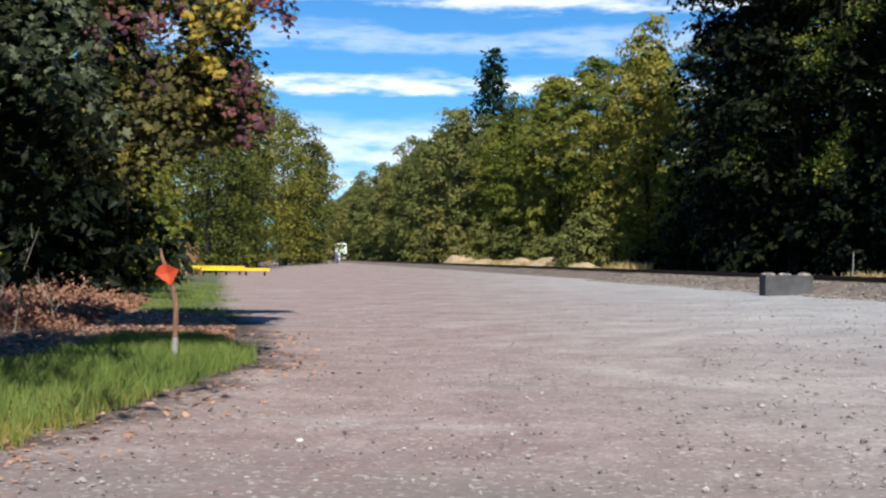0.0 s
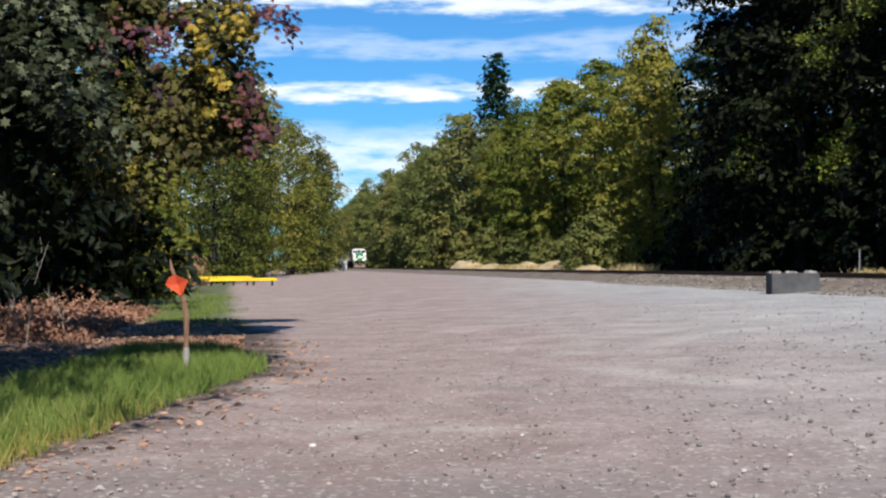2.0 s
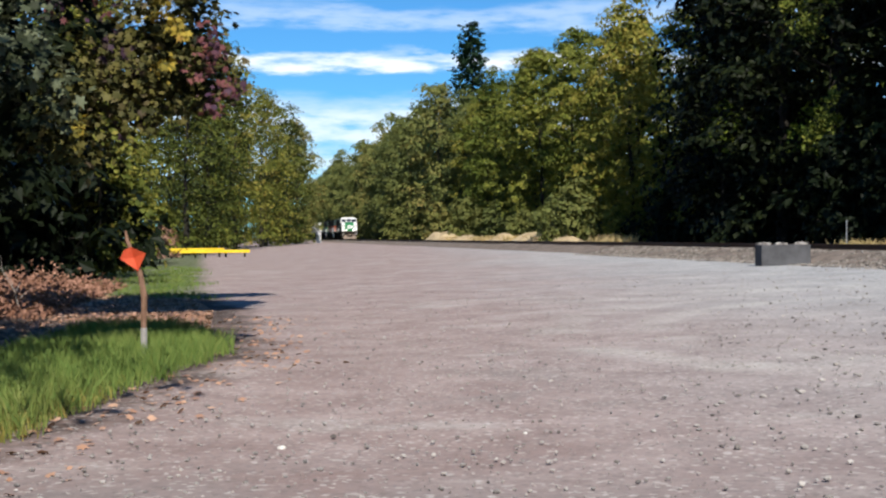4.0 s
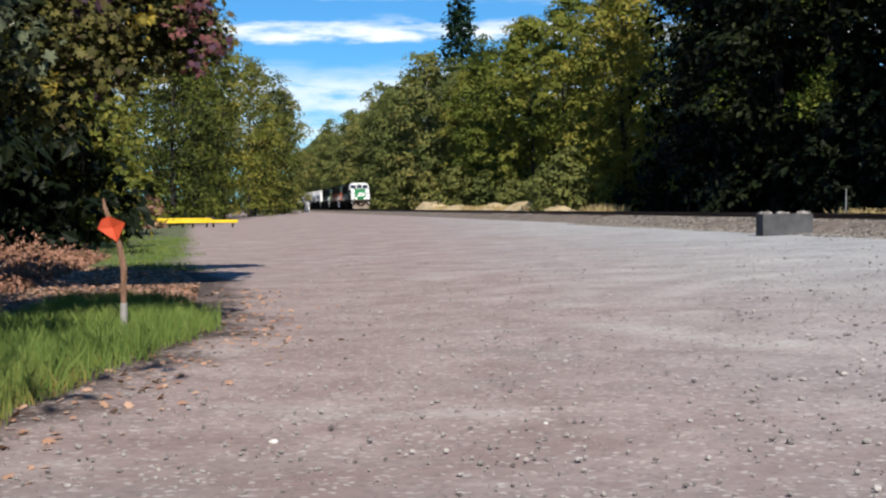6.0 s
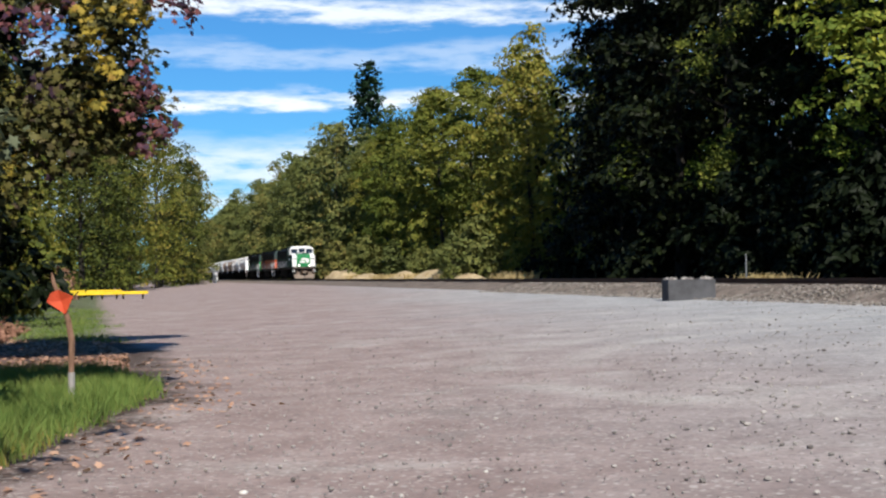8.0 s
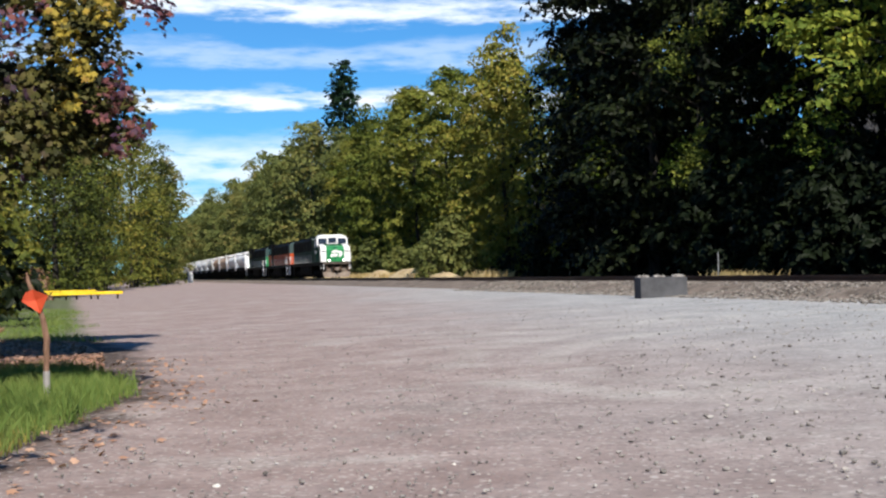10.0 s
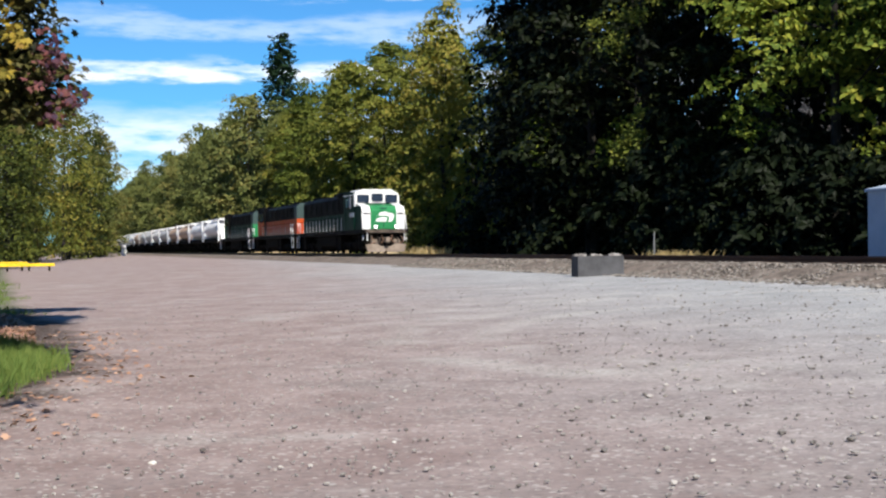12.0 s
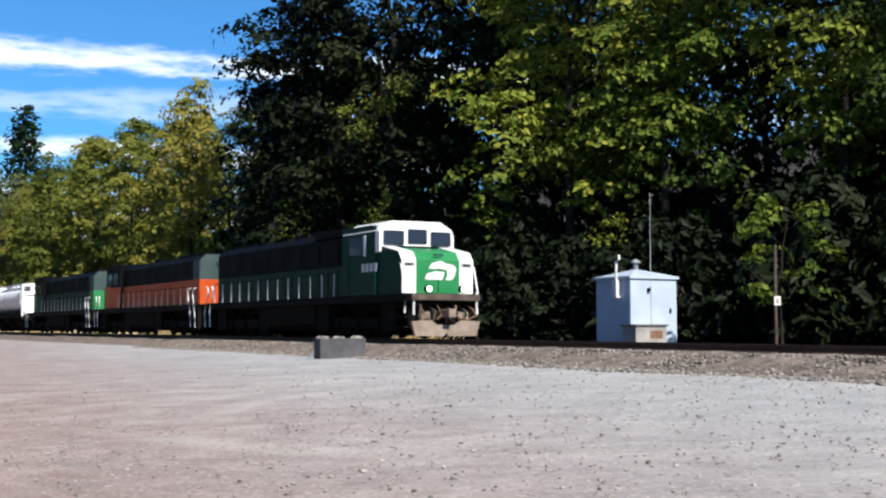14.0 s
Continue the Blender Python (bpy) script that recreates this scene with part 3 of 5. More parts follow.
# ---- trees ----
def build_forest():
    rng = random.Random(21)
    near = [(crown_mesh("crown", 100 + k, 23.0, 6.5, 4.4, 30, 16, 32, 0.27, M_LEAF_MID, 0.55), trunk_mesh(50 + k, 20.0, 0.22, reach=4.0)) for k in range(4)]
    mid = [(crown_mesh("crown", 200 + k, 22.0, 0.8, 4.8, 32, 10, 24, 0.38, M_LEAF_DULL, 0.78), trunk_mesh(60 + k, 19.0, 0.28, reach=4.0)) for k in range(4)]
    far = [(crown_mesh("crown", 300 + k, 22.0, 0.8, 5.0, 26, 11, 15, 0.5, M_LEAF_FAR, 1.0), trunk_mesh(70 + k, 19.0, 0.28, limbs=5, reach=4.0)) for k in range(3)]
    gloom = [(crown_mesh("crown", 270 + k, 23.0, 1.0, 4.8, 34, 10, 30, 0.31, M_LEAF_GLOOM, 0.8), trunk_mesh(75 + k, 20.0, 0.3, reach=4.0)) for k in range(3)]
    side = [(crown_mesh("crown", 250 + k, 22.0, 0.8, 4.8, 32, 12, 15, 0.37, M_LEAF_OLIVE, 1.0), trunk_mesh(65 + k, 19.0, 0.28, reach=4.0)) for k in range(3)]
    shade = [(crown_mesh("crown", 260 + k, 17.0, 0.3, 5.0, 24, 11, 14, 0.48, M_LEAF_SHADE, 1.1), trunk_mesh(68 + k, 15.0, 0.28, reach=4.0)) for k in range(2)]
    green = [(crown_mesh("crown", 120 + k, 23.0, 6.0, 4.6, 30, 15, 30, 0.27, M_LEAF_DARK, 0.55), trunk_mesh(55 + k, 20.0, 0.22, reach=4.0)) for k in range(3)]
    kinds = {"green": (green, "tall deep green broadleaf tree at the forest edge"), "gloom": (gloom, "tall forest-edge tree with deep shade painted into its leaves"), "side": (side, "brownish olive tree along the edge of the lot"), "shade": (shade, "forest tree with shade painted into near-black leaves"), "near": (near, "tall yellow-green broadleaf tree at the forest edge"), "mid": (mid, "olive green broadleaf tree beside the railway"),
             "far": (far, "distant olive and yellowing tree by the track")}

    def put(kind, q, s, tall):
        meshes, label = kinds[kind]
        crown, trunk = rng.choice(meshes)
        p = at(q, s)
        k = tall / 22.5
        m = pose(p.x, p.y, p.z - 0.1, 0, 0, rng.uniform(0, 360)) @ Matrix.Diagonal((k * rng.uniform(0.9, 1.15), k * rng.uniform(0.9, 1.15), k, 1))
        tree("tree", m, crown, trunk, label, "tree", "trees of the forest")

    def brink(s):
        return -23.0 + max(0.0, min(s, 100.0) - 36.0) * 0.2

    # beyond the track
    s = 33.0
    while s < 640:
        if s < 96:
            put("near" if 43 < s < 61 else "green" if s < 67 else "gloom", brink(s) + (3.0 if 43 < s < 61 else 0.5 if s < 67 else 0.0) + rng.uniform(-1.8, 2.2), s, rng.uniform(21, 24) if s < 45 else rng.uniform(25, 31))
            s += rng.uniform(4.8, 7.0)
        elif s < 190:
            put("mid", -13.0 + rng.uniform(-2.5, 1.5), s, rng.uniform(19, 22) if s < 128 else rng.uniform(20.5, 24))
            s += rng.uniform(5.0, 7.0)
        else:
            put("far", -13.0 + rng.uniform(-2, 2), s, rng.uniform(22, 28))
            s += rng.uniform(6.5, 9.0)
    s = 30.0
    while s < 430:
        kind = "shade" if s < 100 else "mid" if s < 150 else "far"
        put(kind, (brink(s) if s < 100 else -13.0) - 8.0 + rng.uniform(-2, 2), s, rng.uniform(20, 23) if s < 100 else rng.uniform(16, 19))
        s += rng.uniform(7, 10) if s < 100 else rng.uniform(11, 15)
    s = 26.0
    while s < 410:
        put("shade" if s < 100 else "far", (brink(s) if s < 100 else -13.0) - 16.0 + rng.uniform(-3, 3), s, rng.uniform(13, 16))
        s += rng.uniform(7, 10) if s < 100 else rng.uniform(11, 15)
    # the camera's side, closing in on the track far off
    for x, y, tall in ((-20, 47, 13), (-24, 56, 15), (-26, 66, 15), (-31, 76, 17), (-36, 86, 17), (-40, 97, 18), (-37, 112, 18), (-42, 122, 19),
                       (-43, 137, 21), (-47, 152, 23), (-49, 168, 23), (-54, 182, 24), (-54, 200, 24), (-57, 214, 24), (-57, 228, 23), (-58, 240, 22), (-61, 254, 21), (-67, 272, 20), (-72, 290, 20), (-80, 312, 20), (-88, 340, 20), (-97, 372, 22), (-108, 410, 24), (-120, 450, 25), (-131, 490, 26),
                       (-27, 42, 14), (-33, 60, 17), (-42, 75, 18), (-50, 100, 20), (-55, 130, 22), (-60, 165, 25), (-66, 205, 26), (-72, 235, 25), (-80, 265, 24), (-96, 320, 24)):
        q, s = qs(x, y)
        # trees well to the left get near-black leaves in place of shade
        put("shade" if x < -0.5 * y else "side" if y < 230 else "far", q, s, tall * (1.16 if y < 175 else 1.1))
    for x, y in ((-27, 50), (-34, 64), (-40, 82), (-46, 104), (-50, 122), (-56, 148), (-61, 178), (-66, 215), (-31, 40), (-37, 55), (-75, 245)):
        put("shade", *qs(x, y), rng.uniform(14, 17))
    # the firs that stand over the rest
    def fir(tall, seed):
        r = np.random.default_rng(seed)
        cs, ns = [], []
        for k in range(95):
            f = k / 95
            z = tall * (0.18 + 0.82 * f)
            reach = (1 - f) ** 0.6 * tall * 0.25 * r.uniform(0.6, 1.1) + 0.3
            a = k * 2.4 + r.uniform(-0.3, 0.3)
            t = r.uniform(0.1, 1.0, (34, 1))
            way = np.array((math.cos(a), math.sin(a), -0.25))
            cs.append(np.array((0, 0, z)) + way * t * reach + r.normal(0, 0.22, (34, 3)) * (0.4 + t))
            ns.append(np.tile((0, 0, 1.0), (34, 1)))
        v, f = leaves(r, np.concatenate(cs), np.concatenate(ns), 0.75, QUAD, 0.45, 0.4)
        return mesh_from("crown", v.tolist(), f.tolist(), M_LEAF_FIR)

    fir_crown, fir_trunk = fir(33.0, 5), trunk_mesh(80, 31.0, 0.4, limbs=0, lean=0.2)
    for q, s, k in ((-16.0, 207, 1.06), (-17.0, 213, 0.99), (-15, 262, 0.82), (-16, 330, 0.82), (14, 236, 0.55)):
        p = at(q, s)
        tree("fir_tree", pose(p.x, p.y, p.z, 0, 0, s * 40) @ Matrix.Scale(k, 4), fir_crown, fir_trunk, "tall dark fir standing above the forest", "tree", "firs")
    # shrubs on the verge
    shrub = [crown_mesh("crown", 400 + k, 4.2, 0.1, 2.5, 14, 18, 14, 0.26, M_LEAF_FAR, 0.35) for k in range(2)]
    shade_shrub = [crown_mesh("crown", 410 + k, 5.5, 0.0, 3.0, 16, 18, 7, 0.44, M_LEAF_SHADE, 0.5) for k in range(2)]
    side_shrub = [crown_mesh("crown", 415 + k, 4.6, 0.1, 2.6, 14, 18, 12, 0.3, M_LEAF_OLIVE, 0.4) for k in range(2)]
    stem = trunk_mesh(90, 2.6, 0.09, limbs=8, reach=1.8, start=0.12)
    for q, s, k in ((-6.6, 110, 1.25), (-6.8, 115.5, 1.0), (-9, 124, 0.9), (-8, 136, 0.8), (-8.5, 150, 1.1), (-8, 168, 1.3), (-8, 190, 1.3), (-8, 215, 1.4), (-8, 240, 1.4)):
        p = at(q, s)
        tree("shrub", pose(p.x, p.y, p.z, 0, 0, s * 30) @ Matrix.Scale(k, 4), shrub[int(s) % 2], stem, "rounded olive shrub on the dry verge", "shrub", "verge shrubs")
    # near-black shrubs stand in for the shade under the forest edge
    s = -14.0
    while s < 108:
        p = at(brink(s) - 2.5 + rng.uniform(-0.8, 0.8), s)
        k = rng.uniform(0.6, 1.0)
        tree("shrub", pose(p.x, p.y, p.z, 0, 0, rng.uniform(0, 360)) @ Matrix.Scale(k, 4), rng.choice(shade_shrub), stem, "near-black undergrowth standing in for shade below the forest edge", "shrub", "undergrowth")
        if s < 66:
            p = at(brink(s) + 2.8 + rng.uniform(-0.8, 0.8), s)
            tree("shrub", pose(p.x, p.y, p.z, 0, 0, rng.uniform(0, 360)) @ Matrix.Scale(k * 0.8, 4), rng.choice(shade_shrub), stem, "near-black undergrowth standing in for shade below the forest edge", "shrub", "undergrowth")
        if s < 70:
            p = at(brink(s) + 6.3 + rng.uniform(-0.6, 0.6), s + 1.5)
            tree("shrub", pose(p.x, p.y, p.z, 0, 0, rng.uniform(0, 360)) @ Matrix.Scale(k * 1.2, 4), rng.choice(shade_shrub), stem, "near-black undergrowth standing in for shade on the bank by the track", "shrub", "undergrowth")
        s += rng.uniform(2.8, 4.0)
    # close trees, painted near-black for deep shade, that fill the wood behind its edge
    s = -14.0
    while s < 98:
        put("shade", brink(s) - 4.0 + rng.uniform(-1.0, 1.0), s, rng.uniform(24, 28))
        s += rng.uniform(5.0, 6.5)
    # low trees out of view past the end of the lot, beside the track, added to shade the forest's foot
    for q, s, tall in ((-27, 26, 17), (-28, 16, 16), (-29, 6, 16), (-30, -6, 17), (-35, 12, 18), (-36, 24, 18)):
        put("near", q, s, tall)
    # unseen trees beside and behind the lot, added to shade its left edge
    for x, y, tall in ((-14.5, 3.5, 18), (-17.5, 9, 18), (-21, 15, 18), (-12.5, -4, 17), (-25, 22, 17), (-29, 30, 17), (-16, -12, 18), (-14, -24, 19)):
        put("side", *qs(x, y), tall)
    for x, y, k in ((-20, 36, 1.3), (-21.5, 41, 1.4), (-18.3, 42.5, 1.1), (-19, 47, 1.0), (-24, 52, 1.2), (-29, 64, 1.2), (-34, 80, 1.2), (-38, 92, 1.2), (-19.5, 30, 1.2), (-17.5, 26, 1.0), (-16, 19, 1.0)):
        # those with y up to 45 take near-black leaves in place of shade
        tree("shrub", place(x, y, k, x * 50), (side_shrub if y > 45 else shade_shrub)[int(y) % 2], stem, "leafy shrub at the edge of the lot", "shrub", "lot shrubs")


def build_maple():
    """The big maple whose boughs hang over the lot."""
    t = empty("maple_tree", pose(0.3 - 0.68 * 13.3, -0.8 + 0.68 * 19.8, 0.48) @ Matrix.Scale(0.68, 4), "big maple with drooping boughs, partly turned red and yellow", "tree")
    bm = tube([(0, 0, -1.3), (0.1, 0.1, 2), (0.3, -0.2, 4.5), (0.2, 0.1, 8), (0.5, 0, 13)], [0.5, 0.4, 0.34, 0.25, 0.08], 10)
    def local(x, y, z):
        return ((x + 8.744) / 0.68, (y - 12.664) / 0.68, (z - 0.48) / 0.68)

    boughs = [((0.2, 0, 3.5), (2.5, 0.5, 6.0), local(-6.2, 16.2, 6.0), local(-4.6, 16.0, 5.4)), ((0.2, 0, 4.5), (1.5, 2, 6.5), local(-6.6, 17.2, 5.6), local(-5.2, 17.0, 4.6)),
              ((0.2, 0, 3.0), (1, 1.5, 5.0), local(-7.2, 17.6, 4.9), local(-6.0, 17.6, 4.0)), ((0.2, 0, 4), (-2, -2, 6), (-4, -4, 7), (-5, -5, 6.5)), ((0.3, 0, 6), (2, -1, 8.5), local(-5.5, 16.5, 8.5), local(-4.0, 17.0, 8.0)), ((0.2, 0, 5), (2.5, 2.5, 7.4), local(-5.2, 15.6, 5.3), local(-3.8, 15.3, 4.7))]
    for b in boughs:
        tube(b, (0.17, 0.11, 0.06, 0.02), 6, bm)
    twigs = random.Random(6)
    for k in range(26):
        a = Vector(local(twigs.uniform(-7.2, -5.2), twigs.uniform(16, 17.4), twigs.uniform(4.4, 5.8)))
        w = Vector((twigs.uniform(-0.6, 1.2), twigs.uniform(-0.5, 0.5), twigs.uniform(-1.0, 0.3)))
        tube((a, a + w * 0.6 + Vector((0, 0, 0.1)), a + w * 1.3), (0.022, 0.014, 0.006), 4, bm)
    part("trunk", bm, M_BARK, t)
    rng = np.random.default_rng(77)

    def sprays(spots, count, spread, size, material, name):
        cs, ns = [], []
        for x, y, z, r in spots:
            w = rng.normal(0, 1, (count, 3))
            w /= np.linalg.norm(w, axis=1, keepdims=True)
            c = np.array((x, y, z)) + w * r * rng.uniform(0.5, 1.05, (count, 1)) * np.array((1, 1, 0.8))
            cs.append(np.repeat(c, 9, 0) + rng.normal(0, spread, (count * 9, 3)))
            ns.append(np.repeat(w, 9, 0) * 0.5 + np.array((0.15, -0.4, 0.6)))
        c, n = np.concatenate(cs), np.concatenate(ns)
        v, f = leaves(rng, c, n, size, STAR, 0.45, 0.9)
        ob = new(name, mesh_from(name, v.tolist(), f.tolist(), material))
        ob.parent = t
        return ob

    def bearing(az, el, d):
        a = radians(az)
        return local(0.4 - d * math.sin(a), -1.1 + d * math.cos(a), 1.5 + d * math.tan(radians(el)))

    # inner sprays carry the crown's own shade as near-black leaf colour
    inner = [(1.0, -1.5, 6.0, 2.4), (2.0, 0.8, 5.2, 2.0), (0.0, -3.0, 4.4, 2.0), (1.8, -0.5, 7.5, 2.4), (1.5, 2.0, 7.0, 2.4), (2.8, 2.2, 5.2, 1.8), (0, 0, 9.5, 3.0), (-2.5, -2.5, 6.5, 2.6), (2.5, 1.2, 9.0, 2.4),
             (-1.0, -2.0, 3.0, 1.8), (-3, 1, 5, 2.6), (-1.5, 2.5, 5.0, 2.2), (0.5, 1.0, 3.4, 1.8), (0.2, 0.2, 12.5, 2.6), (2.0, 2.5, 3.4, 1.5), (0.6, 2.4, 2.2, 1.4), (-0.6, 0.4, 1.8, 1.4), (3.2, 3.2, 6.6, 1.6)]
    tagged(sprays(inner, 44, 0.26, 0.36, M_LEAF_SHADE, "inner_crown"), "inner crown leaves with deep shade painted into their near-black colour")
    outer = [(*bearing(az, el, d), rr) for az, el, d, rr in ((30.5, 11.5, 14.2, 0.8), (28.4, 11.0, 14.0, 0.8), (27.0, 9.6, 14.0, 0.75), (25.8, 8.6, 14.0, 0.7), (24.8, 7.6, 14.0, 0.65), (23.8, 6.9, 14.2, 0.6), (22.6, 6.0, 14.4, 0.55),
             (28.9, 8.4, 14.2, 0.6), (29.2, 4.8, 14.5, 0.5), (31.0, 6.0, 14.5, 0.5), (26.5, 11.6, 14.4, 0.7), (24.6, 10.4, 14.8, 0.6), (32.0, 9.5, 14.0, 0.8), (28.0, 2.6, 15.0, 0.4), (23.4, 9.0, 15.0, 0.5))]
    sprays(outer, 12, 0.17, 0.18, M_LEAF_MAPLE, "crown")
    # out-of-view sprays, set where they drop the shadow bands onto the lot
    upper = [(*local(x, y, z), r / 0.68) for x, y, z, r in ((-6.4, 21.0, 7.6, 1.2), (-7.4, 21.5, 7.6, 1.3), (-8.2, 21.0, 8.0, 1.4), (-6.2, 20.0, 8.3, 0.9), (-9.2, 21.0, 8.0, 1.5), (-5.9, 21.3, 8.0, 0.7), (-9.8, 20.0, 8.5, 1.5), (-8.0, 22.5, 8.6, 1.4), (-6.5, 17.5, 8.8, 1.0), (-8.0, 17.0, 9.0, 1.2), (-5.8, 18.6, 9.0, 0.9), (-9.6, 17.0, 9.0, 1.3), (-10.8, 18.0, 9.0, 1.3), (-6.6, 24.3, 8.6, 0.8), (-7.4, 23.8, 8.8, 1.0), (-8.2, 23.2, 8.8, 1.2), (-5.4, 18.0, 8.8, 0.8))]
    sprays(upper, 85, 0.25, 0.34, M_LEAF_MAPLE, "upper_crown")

    def hung(az, el, r, d=17.0):
        return (*bearing(az, el, d), r / 0.68)

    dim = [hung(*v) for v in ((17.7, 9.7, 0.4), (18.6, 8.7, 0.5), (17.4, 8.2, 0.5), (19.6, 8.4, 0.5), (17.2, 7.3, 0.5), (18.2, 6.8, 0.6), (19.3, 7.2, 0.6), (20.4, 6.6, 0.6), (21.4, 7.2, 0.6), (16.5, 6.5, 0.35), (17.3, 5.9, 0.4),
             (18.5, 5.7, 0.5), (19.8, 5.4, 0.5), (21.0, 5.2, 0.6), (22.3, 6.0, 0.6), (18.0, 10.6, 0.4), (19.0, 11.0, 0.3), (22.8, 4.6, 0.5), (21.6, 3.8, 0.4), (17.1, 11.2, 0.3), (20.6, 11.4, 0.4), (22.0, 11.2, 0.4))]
    tagged(sprays(dim, 26, 0.16, 0.17, M_LEAF_TURN, "hanging_leaves"), "olive and purplish hanging leaves, mostly near-black with painted shade")
    gold = [hung(*v, 16.1) for v in ((16.9, 10.9, 0.16), (16.3, 10.5, 0.17), (16.6, 11.3, 0.2), (18.1, 8.9, 0.17), (18.2, 9.8, 0.16), (17.8, 8.4, 0.12), (21.9, 4.4, 0.15), (18.6, 10.6, 0.16), (17.3, 11.6, 0.2), (18.5, 7.0, 0.14))]
    tagged(sprays(gold, 4, 0.09, 0.13, M_LEAF_GOLD, "golden_leaves"), "yellow and gold autumn leaves")
    red = [hung(*v, 16.3) for v in ((14.8, 11.0, 0.16), (15.3, 11.3, 0.2), (15.8, 11.5, 0.2), (14.6, 10.5, 0.1), (16.3, 7.4, 0.16), (16.6, 7.9, 0.14), (15.8, 6.2, 0.12), (16.3, 5.5, 0.12), (21.4, 10.4, 0.3), (19.7, 10.4, 0.26), (20.6, 9.6, 0.22), (17.0, 6.5, 0.2), (22.4, 9.4, 0.25))]
    tagged(sprays(red, 4, 0.11, 0.13, M_LEAF_CRIMSON, "crimson_leaves"), "pink, red and purple autumn leaves")


def build_more_trees():
    dried = crown_mesh("crown", 420, 1.5, 0.05, 1.1, 9, 14, 14, 0.16, M_FERN, 0.3)
    tree("dried_shrub", place(-26.6, 75.5, 1.5, 30), dried, trunk_mesh(91, 1.0, 0.04, limbs=6, reach=0.8, start=0.1), "tan dried shrub near the yellow barrier", "shrub")
    young = crown_mesh("crown", 425, 5.6, 1.9, 2.3, 7, 4, 26, 0.25, M_LEAF_MID, 0.42)
    p = at(-9.0, 37.6)
    tree("young_tree", pose(p.x, p.y, p.z, 0, 0, 20), young, trunk_mesh(93, 5.0, 0.06, limbs=6, reach=1.2), "slim young tree with yellow-green leaves by the track", "tree")
    sprig = crown_mesh("crown", 426, 5.4, 3.8, 1.4, 6, 4, 20, 0.18, M_LEAF_MID, 0.38)
    for q, s, k in ((-11.7, 60.5, 1.5), (-13.5, 53.0, 1.1), (-11.0, 74.0, 1.5), (-9.8, 84.0, 1.7)):
        p = at(q, s)
        tree("young_tree", pose(p.x, p.y, p.z, 0, 0, s * 33) @ Matrix.Scale(k, 4), sprig, trunk_mesh(95, 5.0, 0.035, limbs=6, reach=0.9, start=0.7), "slim young tree with a few sunlit leaves before the dark wood", "tree", "young trees")
    # a tall thin tree whose lower boughs hang out into the sun
    rng = np.random.default_rng(52)
    cs = []
    for x, y, z, wide, tall, n in ((-0.3, -0.8, 6.6, 0.55, 1.0, 260), (-0.9, -0.6, 5.9, 0.4, 0.7, 120), (0.1, -0.7, 8.0, 0.4, 0.5, 90), (-1.2, -0.8, 11.9, 0.9, 0.75, 260), (-0.3, -0.9, 13.4, 1.0, 0.5, 200), (-2.2, -0.8, 13.0, 0.7, 0.4, 120), (1.0, -0.8, 14.6, 0.9, 0.6, 160)):
        cs.append(np.array((x, y, z)) + rng.normal(0, 0.5, (n, 3)) * np.array((wide, 0.5, tall)))
    c = np.concatenate(cs)
    v, f = leaves(rng, c, np.tile((0.15, -0.6, 0.6), (len(c), 1)), 0.24, QUAD, 0.5, 1.2)
    hung = mesh_from("crown", v.tolist(), f.tolist(), M_LEAF_DULL)
    p = at(-10.5, 71.0)
    tree("tall_thin_tree", pose(p.x, p.y, p.z), hung, trunk_mesh(97, 17.0, 0.09, limbs=9, reach=1.5), "thin dark tree with hanging sunlit boughs before the dark wood", "tree")
    # two trees out of view, added to shade the maple and grass
    crown = crown_mesh("crown", 430, 14.0, 5.2, 5.4, 34, 16, 24, 0.34, M_LEAF_MAPLE, 0.9)
    tree("tree", place(-8.8, 3.2, 1.0, 0), crown, trunk_mesh(92, 11.0, 0.28, reach=3.0, start=0.5), "unseen leafy tree added to shade the left side", "tree")
    tree("tree", place(-15.6, 9.5, 1.0, 70), crown, trunk_mesh(94, 11.0, 0.28, reach=3.0, start=0.5), "unseen leafy tree added to shade the left side", "tree")


build_forest()
build_maple()
build_more_trees()


# ---- ground cover ----
def blades(rng, pts, tall, wide, lean=0.35):
    n = len(pts)
    a = rng.uniform(0, math.tau, n)
    side = np.stack((np.cos(a), np.sin(a), np.zeros(n)), 1)
    tip = rng.normal(0, lean, (n, 3))
    tip[:, 2] = 1
    h = tall * rng.uniform(0.5, 1.3, (n, 1))
    w = wide * rng.uniform(0.7, 1.3, (n, 1))
    mid = pts + tip * h * np.array((0.35, 0.35, 0.55))
    v = np.stack((pts - side * w, pts + side * w, mid + side * w * 0.75, pts + tip * h, mid - side * w * 0.75), 1)
    return v.reshape(-1, 3), np.arange(n * 5).reshape(n, 5)


def lot_edge(y):
    return -4.0 - 0.3 * max(0.0, y - 16.0) - 0.12 * max(0.0, y - 26.0) + 0.1 * max(0.0, y - 36.0)


